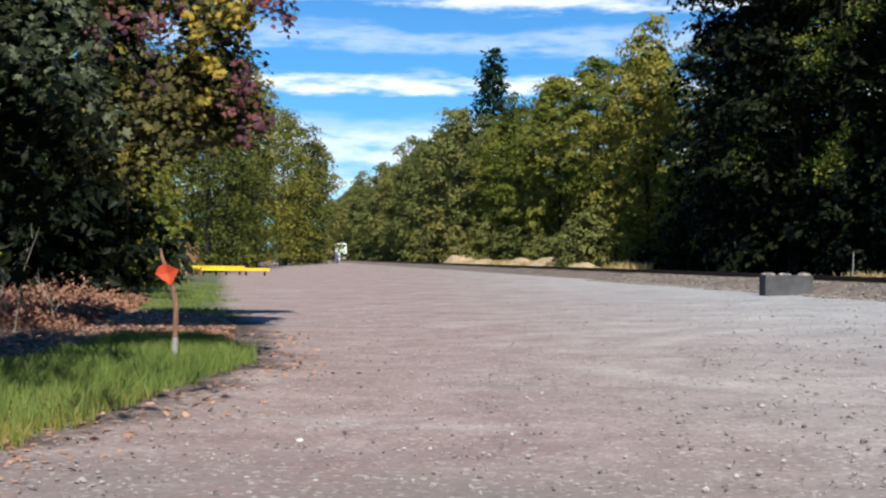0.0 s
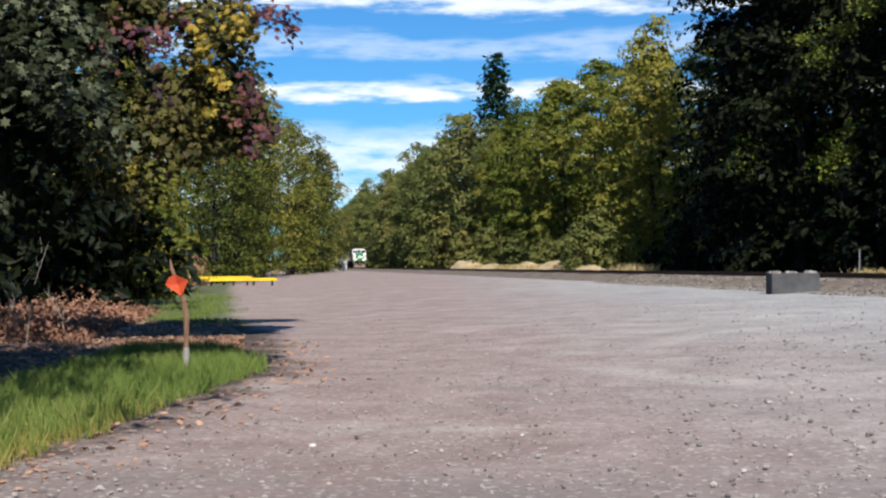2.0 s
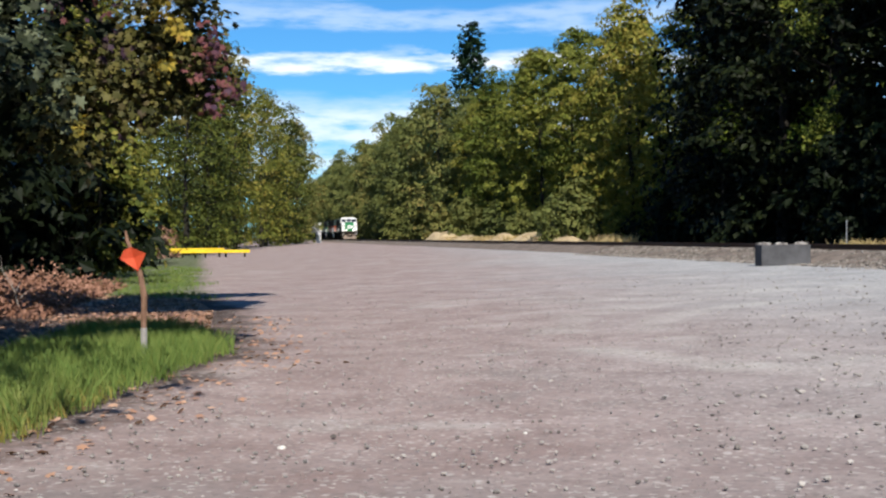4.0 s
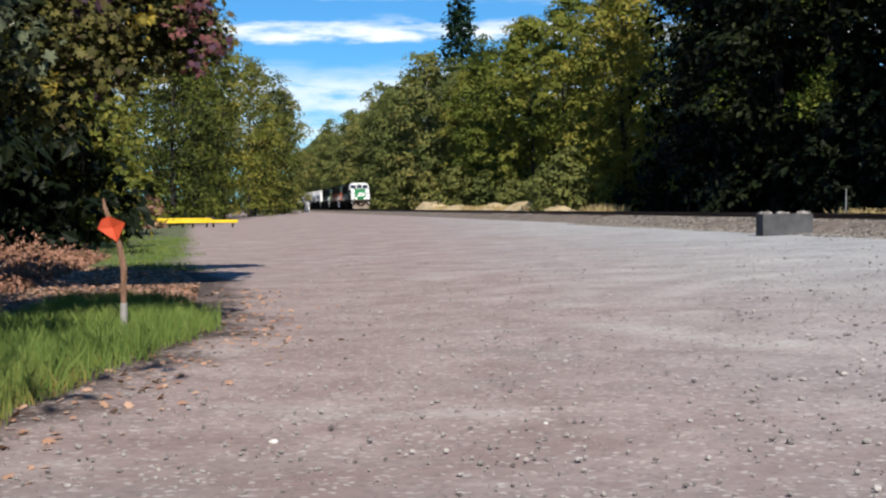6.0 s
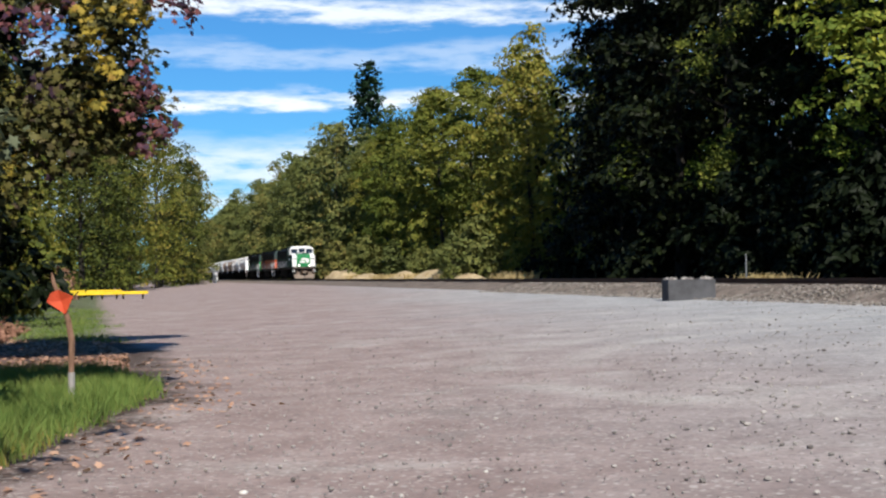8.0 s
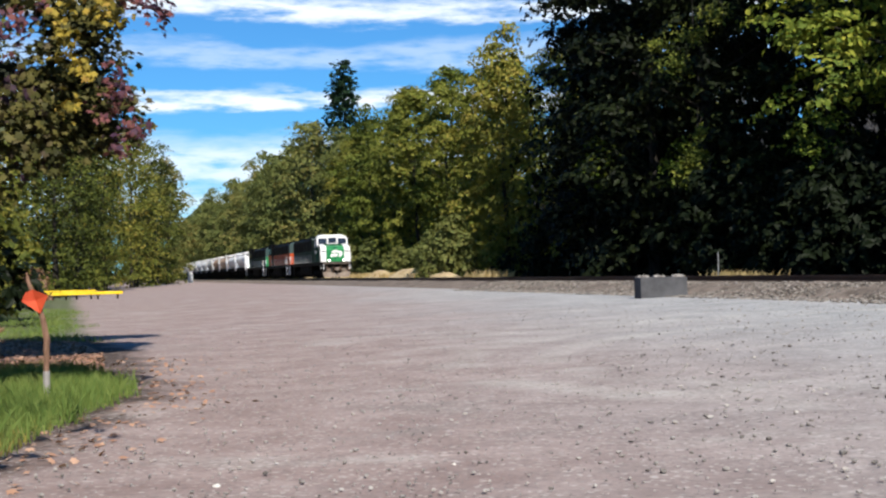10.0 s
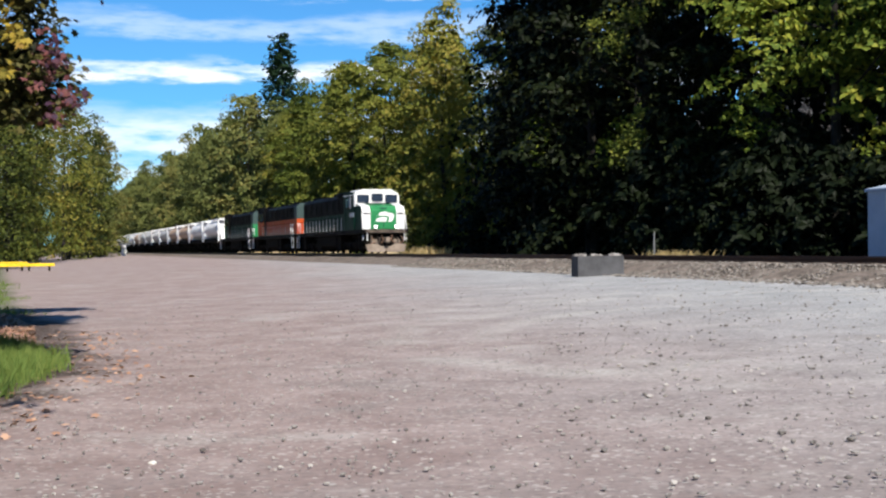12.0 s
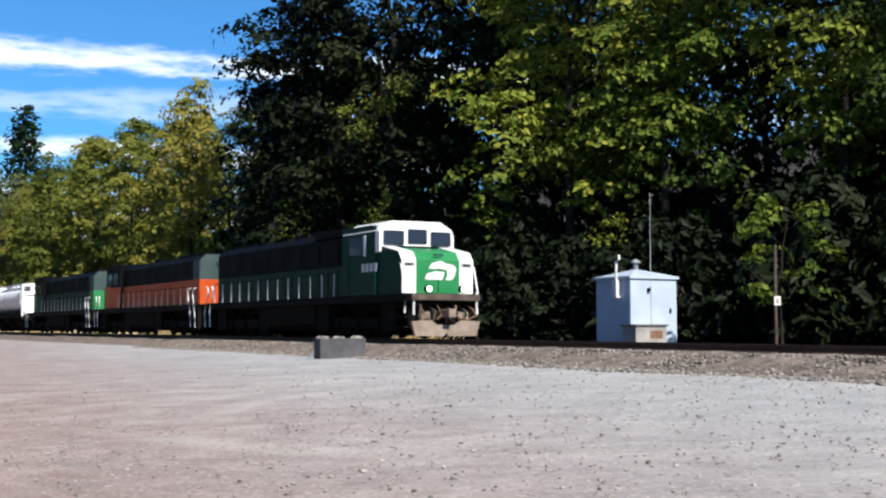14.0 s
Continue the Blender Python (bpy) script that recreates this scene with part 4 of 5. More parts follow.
def build_grass():
    rng = np.random.default_rng(31)
    green, dry = [], []
    while len(green) + len(dry) < 36000:
        y = rng.uniform(4.5, 20.0)
        x0 = -4.5 - 0.17 * y + 0.4 * noise.noise((y * 0.9, 5, 0))
        x1 = lot_edge(y) - 0.05 + 0.25 * noise.noise((y * 1.3, 2, 0)) + 0.12 * noise.noise((y * 6, 2, 0)) - 1.2 * max(0.0, y - 17) / 6 - 0.4 * max(0.0, min(1.0, (y - 8) / 6))
        x = rng.uniform(x0, x1)
        if rng.uniform() < 0.25 + 0.75 * min(1.0, (x1 - x) / 0.5):
            near = (11.5 - y) / 5 + 0.5 * noise.noise((x, y, 4)) + 0.6 * (0.5 - min(1.0, (x1 - x) / 1.2))
            (dry if rng.uniform() < near else green).append((x, y, height(x, y) - 0.02))
    for pts, material, tall, label in ((green, M_GRASS, 0.27, "fresh green grass patch beside the lot"), (dry, M_GRASS_DRY, 0.15, "shorter yellowing grass along the lot's edge")):
        v, f = blades(rng, np.array(pts), tall, 0.0055, 0.3)
        tagged(new("grass", mesh_from("grass", v.tolist(), f.tolist(), material)), label, "grass", kind="stuff")
    pts = []
    while len(pts) < 4500:
        y = rng.uniform(31, 66)
        x = lot_edge(y) + 1.4 * noise.noise((y * 0.35, 3, 1)) + rng.normal(0, 0.3) - 0.5 - rng.uniform(0.0, 1.0) ** 1.4 * (1.5 + 0.11 * (y - 30))
        if noise.noise((x * 0.4, y * 0.4, 9)) > -0.2:
            pts.append((x, y, height(x, y) - 0.02))
    v, f = blades(rng, np.array(pts), 0.13, 0.012, 0.5)
    tagged(new("grass", mesh_from("grass", v.tolist(), f.tolist(), M_GRASS)), "short green lawn at the far edge of the lot", "grass", kind="stuff")
    pts = []
    while len(pts) < 9000:
        s = rng.uniform(50, 190)
        q = rng.uniform(-8.5, -4.8)
        if noise.noise((s * 0.09, q * 0.3, 7)) > -0.05 and s > 98:
            p = at(q, s)
            pts.append((p.x, p.y, p.z - 0.02))
    v, f = blades(rng, np.array(pts), 0.75, 0.045, 0.35)
    tagged(new("dry_grass", mesh_from("dry_grass", v.tolist(), f.tolist(), M_DRY)), "pale dry grass on the verge behind the track", "grass", kind="stuff")
    pts = [(p.x, p.y, p.z - 0.02) for p in (at(rng.normal(-4.6, 0.35), rng.normal(55.5, 1.4)) for k in range(420))]
    v, f = blades(rng, np.array(pts), 0.5, 0.02, 0.4)
    tagged(new("dry_grass", mesh_from("dry_grass", v.tolist(), f.tolist(), M_DRY)), "small dry tuft of grass round the stake", "grass", kind="stuff")
    # brown bracken bank and fallen leaves
    c = np.stack((rng.uniform(-15.5, -10.2, 9000), rng.uniform(23, 38, 9000), np.zeros(9000)), 1)
    c[:, 0] -= (c[:, 1] - 23) * 0.27
    c[:, 2] = np.abs(rng.normal(0, 0.2, 9000)) * np.clip((-9.4 - (c[:, 1] - 23) * 0.27 - c[:, 0]) / 2.0, 0.1, 1.3) + 0.03
    v, f = leaves(rng, c, np.tile((0.0, -0.3, 0.7), (9000, 1)), 0.13, QUAD, 0.7, 0.3)
    tagged(new("dead_bracken", mesh_from("dead_bracken", v.tolist(), f.tolist(), M_FERN)), "withered brown bracken on the bank below the trees", "bracken", kind="stuff")
    n = 6800
    y = np.where(np.arange(n) < 420, rng.uniform(6, 24, n), rng.uniform(17, 33, n))
    x = np.array([lot_edge(a) for a in y]) + np.where(np.arange(n) < 420, rng.normal(0.1, 0.4, n), -np.abs(rng.normal(0, 2.6, n)) - 0.8)
    c = np.stack((x, y, np.array([height(a, b) for a, b in zip(x, y)]) + 0.02), 1)
    v, f = leaves(rng, c, np.tile((0.0, 0.0, 1.0), (n, 1)), 0.085, STAR, 0.25)
    tagged(new("fallen_leaves", mesh_from("fallen_leaves", v.tolist(), f.tolist(), M_FALLEN)), "fallen brown and pinkish maple leaves", "leaves", kind="stuff")


def build_pebbles():
    rng = np.random.default_rng(12)
    base = bmesh.new()
    bmesh.ops.create_icosphere(base, subdivisions=1, radius=1.0)
    bv = np.array([v.co[:] for v in base.verts])
    bf = np.array([[v.index for v in f.verts] for f in base.faces])
    base.free()
    vs, fs = [], []
    n = 13000
    for i in range(n):
        y = 5 + 33 * rng.uniform() ** 1.6
        x = rng.uniform(lot_edge(y) + 0.1, 0.62 * y + 1)
        r = 0.006 + (0.018 + 0.007 * (x > 0.1 * y)) * rng.uniform() ** 4.0
        sc = r * rng.uniform(0.6, 1.3, 3) * np.array((1, 1, 0.6))
        vs.append(bv * sc * rng.uniform(0.8, 1.2, (12, 1)) + np.array((x, y, height(x, y) + r * 0.2 + 0.02)))
        fs.append(bf + 12 * i)
    ob = new("gravel", mesh_from("gravel", np.concatenate(vs).tolist(), np.concatenate(fs).tolist(), M_STONE))
    tagged(ob, "loose grey gravel stones on the lot", "gravel", kind="stuff")


def build_pale_stones():
    for x, y, r, seed in ((-2.04, 9.15, 0.028, 1), (-0.35, 9.9, 0.02, 2)):
        bm = bmesh.new()
        bmesh.ops.create_icosphere(bm, subdivisions=2, radius=r, matrix=Matrix.Diagonal((1.25, 0.95, 0.7, 1)))
        for v in bm.verts:
            v.co *= 1 + 0.22 * noise.noise(v.co * (0.9 / r) + Vector((seed * 7.0, 0, 0)))
        ob = part("stone", bm, M_WHITESTONE, None, "pale whitish stone lying on the gravel", True)
        ob.matrix_world = pose(x, y, height(x, y) + r * 0.4, 0, 0, seed * 50)
        tagged(ob, category="stone", group="pale stones")


def build_verge():
    rng = random.Random(17)
    for q, s, long, wide, tall in ((-5.6, 172, 9.0, 2.2, 1.5), (-6.2, 158, 6.0, 2.0, 1.0), (-6.0, 134, 7.0, 2.0, 0.95), (-5.8, 121, 7.0, 2.0, 1.0), (-5.8, 110, 5.0, 1.8, 0.85)):
        bm = bmesh.new()
        rows = []
        for i in range(13):
            row = []
            for j in range(9):
                a, b = (i / 12 * 2 - 1), (j / 8 * 2 - 1)
                h = max(0.0, (1 - a * a)) * max(0.0, 1 - b * b) * tall * (1 + 0.5 * noise.noise((s + i * 0.5, j * 0.6, 1)))
                p = at(q + b * wide, s + a * long, bed(q) - 0.05 + h)
                row.append(bm.verts.new(p))
            rows.append(row)
        for r0, r1 in zip(rows, rows[1:]):
            for k in range(8):
                bm.faces.new((r0[k], r0[k + 1], r1[k + 1], r1[k]))
        bmesh.ops.recalc_face_normals(bm, faces=bm.faces)
        tagged(part("soil_mound", bm, M_DRYSOIL, None, "low mound of pale dry soil and grass on the verge", True), category="soil mound", group="verge mounds")
    for x, y, lean, tall in ((-11.2, 22.5, 0.5, 2.2), (-12.2, 23.5, 0.9, 1.8), (-12.6, 25.0, -0.3, 1.5), (-10.9, 23.8, -0.6, 1.1)):
        t = empty("bare_sapling", place(x, y), "thin pale leafless sapling above the bracken", "sapling", "bare saplings")
        bm = tube([(0, 0, -0.1), (lean * 0.3, 0, tall * 0.5), (lean, 0.1, tall)], (0.012, 0.009, 0.004), 5)
        for k in range(5):
            f = 0.35 + 0.12 * k
            a = Vector((lean * f * f, 0, tall * f))
            tube((a, a + Vector((rng.uniform(-0.35, 0.35), rng.uniform(-0.2, 0.2), rng.uniform(0.15, 0.4)))), (0.008, 0.003), 4, bm)
        part("stem", bm, M_PALEBARK, t)


build_grass()
build_pebbles()
build_pale_stones()
build_verge()


# ---- things on the lot ----
def build_lot_things():
    # concrete block at the foot of the bank
    t = empty("concrete_block", pose(5.85, 41.4, bed(4.1) - 0.14, 0, 0, 10), "weathered grey concrete block with rubble on top", "concrete block")
    bm = box(-0.78, 0.78, -0.36, 0.36, 0, 0.78, 0.04)
    part("block", bm, M_CONCRETE, t)
    rng = random.Random(3)
    for i in range(16):
        bm = bmesh.new()
        bmesh.ops.create_icosphere(bm, subdivisions=1, radius=rng.uniform(0.04, 0.1), matrix=Matrix.Translation((rng.uniform(-0.74, 0.74), rng.uniform(-0.28, 0.28), 0.8)) @ Matrix.Diagonal((1.6, 1.1, rng.uniform(0.5, 1.0), 1)))
        part("rubble", bm, M_STONE, t, "pale rubble lump")
    # bent marker post with its red plate
    t = empty("marker_post", pose(-5.37, 15.4, 0), "bent rusty marker post with a red-orange diamond plate", "marker post")
    part("post", tube([(0, 0, -0.2), (0.0, 0, 0.45), (0.01, 0, 0.8), (-0.03, 0, 1.05), (-0.11, 0, 1.28), (-0.2, 0, 1.5), (-0.22, 0, 1.62)], (0.034, 0.034, 0.04, 0.036, 0.03, 0.024, 0.012), 8), M_RUST, t)
    part("post_sleeve", tube([(0, 0, -0.15), (0, 0, 0.42)], 0.042, 8), M_DARKBOX, t, "dull grey steel foot of the post")
    # the diamond plate, folded along its middle
    bm = bmesh.new()
    rim = ((0.0, -0.02, 0.16), (0.2, -0.07, 0.03), (0.04, -0.01, -0.2), (-0.17, -0.08, 0.02), (-0.1, -0.05, 0.13))
    for dy in (0.0, 0.014):
        ring = [bm.verts.new((x, y + dy, z)) for x, y, z in rim]
        mid = bm.verts.new((0.01, 0.02 + dy, 0.0))
        for k in range(5):
            bm.faces.new((ring[k], ring[(k + 1) % 5], mid))
        if dy:
            for k in range(5):
                bm.faces.new((first[k], first[(k + 1) % 5], ring[(k + 1) % 5], ring[k]))
        first = ring
    bmesh.ops.recalc_face_normals(bm, faces=bm.faces)
    ob = part("plate", bm, M_RED, t, "dented red-orange diamond plate")
    ob.matrix_local = pose(-0.11, -0.05, 1.28, 0, -10, 12) @ Matrix.Scale(0.85, 4)
    # low yellow barrier at the lot's end
    g0, g1 = Vector((-34.6, 98.0)), Vector((-27.4, 99.5))
    t = empty("yellow_barrier", pose(g0.x, g0.y, height(g0.x, g0.y), 0, 0, math.degrees(math.atan2(g1.y - g0.y, g1.x - g0.x))), "long low yellow steel barrier on short legs", "barrier")
    part("beam", box(0, 7.1, -0.13, 0.13, 0.36, 0.6, 0.04), M_YELLOW, t)
    part("back_beam", box(0.4, 5.0, 0.92, 1.08, 0.61, 0.74, 0.03), M_YELLOW, t)
    for x in (0.5, 1.8, 3.6, 5.2, 6.7):
        part("leg", box(x - 0.07, x + 0.07, -0.08, 0.08, -0.1, 0.36, 0.01), M_GRIME, t, "dark steel leg")
    for x in (0.8, 2.7, 4.6):
        part("brace", box(x - 0.06, x + 0.06, 0.1, 1.0, 0.45, 0.62, 0.01), M_YELLOW, t)
        part("leg", box(x - 0.07, x + 0.07, 0.93, 1.07, -0.1, 0.61, 0.01), M_GRIME, t, "dark steel leg")
    # far signal cabinet
    p = at(5.2, 262)
    t = empty("signal_cabinet", pose(p.x, p.y, p.z, 0, 0, TRACK_TURN), "white metal signal cabinet by the track", "cabinet")
    part("body", box(-0.45, 0.45, -0.45, 0.45, 0, 2.1, 0.03), M_WHITE, t)
    part("roof", box(-0.52, 0.52, -0.52, 0.52, 2.104, 2.2, 0.03), M_GALV, t)


def build_hut():
    p = Vector((17.78, 45.48))
    q, s = qs(p.x, p.y)
    z = 1.12
    t = empty("signal_hut", along(q, s, z), "pale aluminium signal hut with a peaked roof beyond the track", "hut")
    h, top = 1.08, 2.2
    part("wall", box(-h, h, -h, h, -0.4, top, 0.02), M_HUT, t)
    bm = bmesh.new()
    e, r0, r1 = h + 0.07, top + 0.004, top + 0.1
    vs = [bm.verts.new(v) for v in ((-e, -e, r0), (e, -e, r0), (e, e, r0), (-e, e, r0), (-e, -e, r1), (e, -e, r1), (e, e, r1), (-e, e, r1), (0, 0, top + 0.42))]
    for f in ((0, 3, 2, 1), (0, 1, 5, 4), (1, 2, 6, 5), (2, 3, 7, 6), (3, 0, 4, 7), (4, 5, 8), (5, 6, 8), (6, 7, 8), (7, 4, 8)):
        bm.faces.new([vs[i] for i in f])
    part("roof", bm, M_HUT, t)
    part("vent", disc(0, 0, top + 0.5, 0.09, 0.3, "z", 12), M_GALV, t)
    part("vent_cap", tube([(0, 0, top + 0.65), (0, 0, top + 0.7), (0, 0, top + 0.8)], (0.19, 0.19, 0.03), 14), M_GALV, t)
    part("antenna", tube([(-0.35, 0.45, top + 0.1), (-0.35, 0.45, top + 3.3)], (0.02, 0.012), 6), M_GALV, t, "thin whip antenna")
    part("door", box(-0.85, 0.15, h + 0.003, h + 0.035, -0.1, 1.95, 0.01), M_HUT, t)
    part("door_handle", box(-0.78, -0.7, h + 0.036, h + 0.08, 0.95, 1.1, 0.01), M_GRIME, t)
    part("lamp", box(0.2, 0.32, h + 0.003, h + 0.1, 1.72, 1.86, 0.02), M_GRIME, t)
    part("stack_pipe", tube([(h + 0.1, 0.35, 1.75), (h + 0.1, 0.35, 2.85), (h + 0.1, 0.52, 2.95), (h + 0.1, 0.52, 3.1)], 0.05, 8), M_WHITE, t)
    part("pipe_box", box(h + 0.003, h + 0.2, 0.22, 0.48, 1.5, 2.15, 0.02), M_WHITE, t)
    b = empty("relay_box", along(q + 1.0, s - 1.8, 1.0), "low grey equipment box beside the signal hut", "equipment box")
    part("box_body", box(-0.7, 0.7, -0.4, 0.4, -0.4, 0.55, 0.03), M_DARKBOX, b)
    part("lid", box(-0.75, 0.75, -0.45, 0.45, 0.554, 0.62, 0.02), M_CONCRETE, b)
    part("label_plate", box(-0.5, 0.05, 0.403, 0.412, 0.12, 0.4), M_RUST, b, "faded red label plate")
    # post with a small white plate
    post = empty("track_post", pose(18.85, 36.25, bed(-5) , 0, 0, TRACK_TURN), "dull brown post with a small white plate beside the track", "post")
    part("pole", tube([(0, 0, -0.3), (0.02, 0, 1.5), (0, 0, 3.4)], (0.05, 0.05, 0.045), 8), M_TIE, post)
    part("plate", box(-0.13, 0.13, 0.055, 0.07, 1.5, 1.78, 0.004), M_WHITE, post)
    part("plate_mark", box(-0.07, 0.07, 0.071, 0.076, 1.56, 1.72), M_DARKBOX, post)
    p = at(-3.9, 55.9)
    st = empty("verge_stake", pose(p.x, p.y, p.z), "thin pale stake standing in dry grass", "stake")
    part("stake", tube([(0, 0, -0.2), (0.02, 0, 1.35)], (0.025, 0.02), 6), M_GALV, st)


build_lot_things()
build_hut()


# ---- the train: y is the way it goes, x the camera's side, z from the rail's top ----
def bogie(parent, y, axles, gauge_mat):
    half = (axles - 1) * 0.9 + 0.45
    frame_ob = part("bogie_frame", box(0.95, 1.12, y - half, y + half, 0.42, 0.78, 0.05, box(-1.12, -0.95, y - half, y + half, 0.42, 0.78, 0.05)), gauge_mat, parent)
    part("motor_block", box(-0.66, 0.66, y - half, y + half, 0.12, 0.74, 0.04), M_GRIME, frame_ob)
    for k in range(axles):
        yy = y + (k - (axles - 1) / 2) * 1.75
        bm = bmesh.new()
        for x in (-0.76, 0.76):
            disc(x, yy, 0.5, 0.5, 0.13, "x", 20, bm)
        disc(0, yy, 0.5, 0.09, 1.5, "x", 10, bm)
        part("wheelset", bm, M_GRIME, frame_ob, "dark steel wheelset")
        for x in (-1.14, 1.14):
            part("axle_box", box(x - 0.08, x + 0.08, yy - 0.16, yy + 0.16, 0.34, 0.66, 0.03), M_GRIME, frame_ob)


def handrails(parent, y0, y1, x, z, count, mat):
    for k in range(count):
        y = y0 + (y1 - y0) * k / (count - 1)
        part("stanchion", tube([(x, y, z), (x, y, z + 0.88)], 0.016, 6), mat, parent, "white handrail post")
    part("handrail", tube([(x, y0, z + 0.88), (x, y1, z + 0.88)], 0.02, 6), M_GRIME, parent)


def corner_rails(parent, y, x, sign):
    """Curved white grab rails and steps at a walkway's end."""
    for dy in (0.0, 0.75):
        yy = y - sign * dy
        part("grab_rail", tube([(x, yy, 0.45), (x + 0.02, yy, 1.15), (x, yy - sign * 0.12, 1.5), (x, yy - sign * 0.36, 1.8), (x, yy - sign * 0.42, 2.2), (x - 0.02, yy - sign * 0.28, 2.36), (x - 0.02, yy - sign * 0.05, 2.38)], 0.034, 6), M_WHITE, parent, "curved white grab rail")
    for k in range(3):
        part("step", box(x - 0.42, x - 0.02, min(y - sign * 0.75, y), max(y - sign * 0.75, y), 0.45 + k * 0.36, 0.49 + k * 0.36), M_GRIME, parent)


def underframe(t, y_front, y_rear, axles=3):
    part("walkway", box(-1.52, 1.52, y_rear, y_front, 1.3, 1.58, 0.03), M_BLACK, t)
    mid = (y_front + y_rear) / 2
    part("centre_sill", box(-0.6, 0.6, y_rear + 1.2, y_front - 1.2, 0.5, 1.295, 0.03), M_GRIME, t)
    tank = [(-1.35, 0.55), (-1.0, 0.3), (1.0, 0.3), (1.35, 0.55), (1.35, 1.28), (-1.35, 1.28)]
    part("fuel_tank", prism(tank, mid - 2.6, mid + 2.6), M_GRIME, t)
    for y in (mid + 6.1, mid - 6.1):
        bogie(t, y, axles, M_GRIME)
    for sign in (1, -1):
        a, b = sorted((mid + sign * 2.62, mid + sign * 3.8))
        part("battery_box", box(-1.3, 1.3, a, b, 0.25, 1.28, 0.04), M_GRIME, t)
        a, b = sorted((mid + sign * 8.4, mid + sign * 9.6))
        part("sand_box", box(-1.25, 1.25, a, b, 0.3, 1.28, 0.04), M_GRIME, t)
    for y, sign in ((y_front, 1), (y_rear, -1)):
        part("coupler", box(-0.14, 0.14, min(y, y + sign * 0.55), max(y, y + sign * 0.55), 0.75, 1.05, 0.05), M_TAN, t)


def hood(t, y0, y1, lower, upper, wide=1.02, split=2.75, roof=4.12, start=1.582):
    low = [(-wide, start), (wide, start), (wide, split), (-wide, split)]
    part("hood_side", prism(low, y0, y1), lower, t)
    up = [(-wide, split + 0.003), (wide, split + 0.003), (wide, roof - 0.28), (wide - 0.28, roof), (-wide + 0.28, roof), (-wide, roof - 0.28)]
    part("hood_top", prism(up, y0, y1), upper, t)
    # doors along the side
    n = max(3, int((y1 - y0) / 0.95))
    for k in range(n):
        a = y0 + 0.2 + (y1 - y0 - 0.4) * k / n
        b = a + (y1 - y0 - 0.4) / n - 0.07
        part("hood_door", box(wide, wide + 0.022, a, b, start + 0.1, split - 0.06, 0.006), lower, t)
        if k % 2 == 0:
            part("grille", box(wide, wide + 0.03, a, b, split + 0.22, roof - 0.42, 0.006), upper, t)
        part("latch", box(wide + 0.023, wide + 0.04, b - 0.1, b - 0.05, 2.1, 2.24), M_GRIME, t)


def roof_fans(t, ys, z):
    for y in ys:
        part("roof_fan", disc(0, y, z + 0.09, 0.6, 0.18, "z", 18), M_BLACK, t)


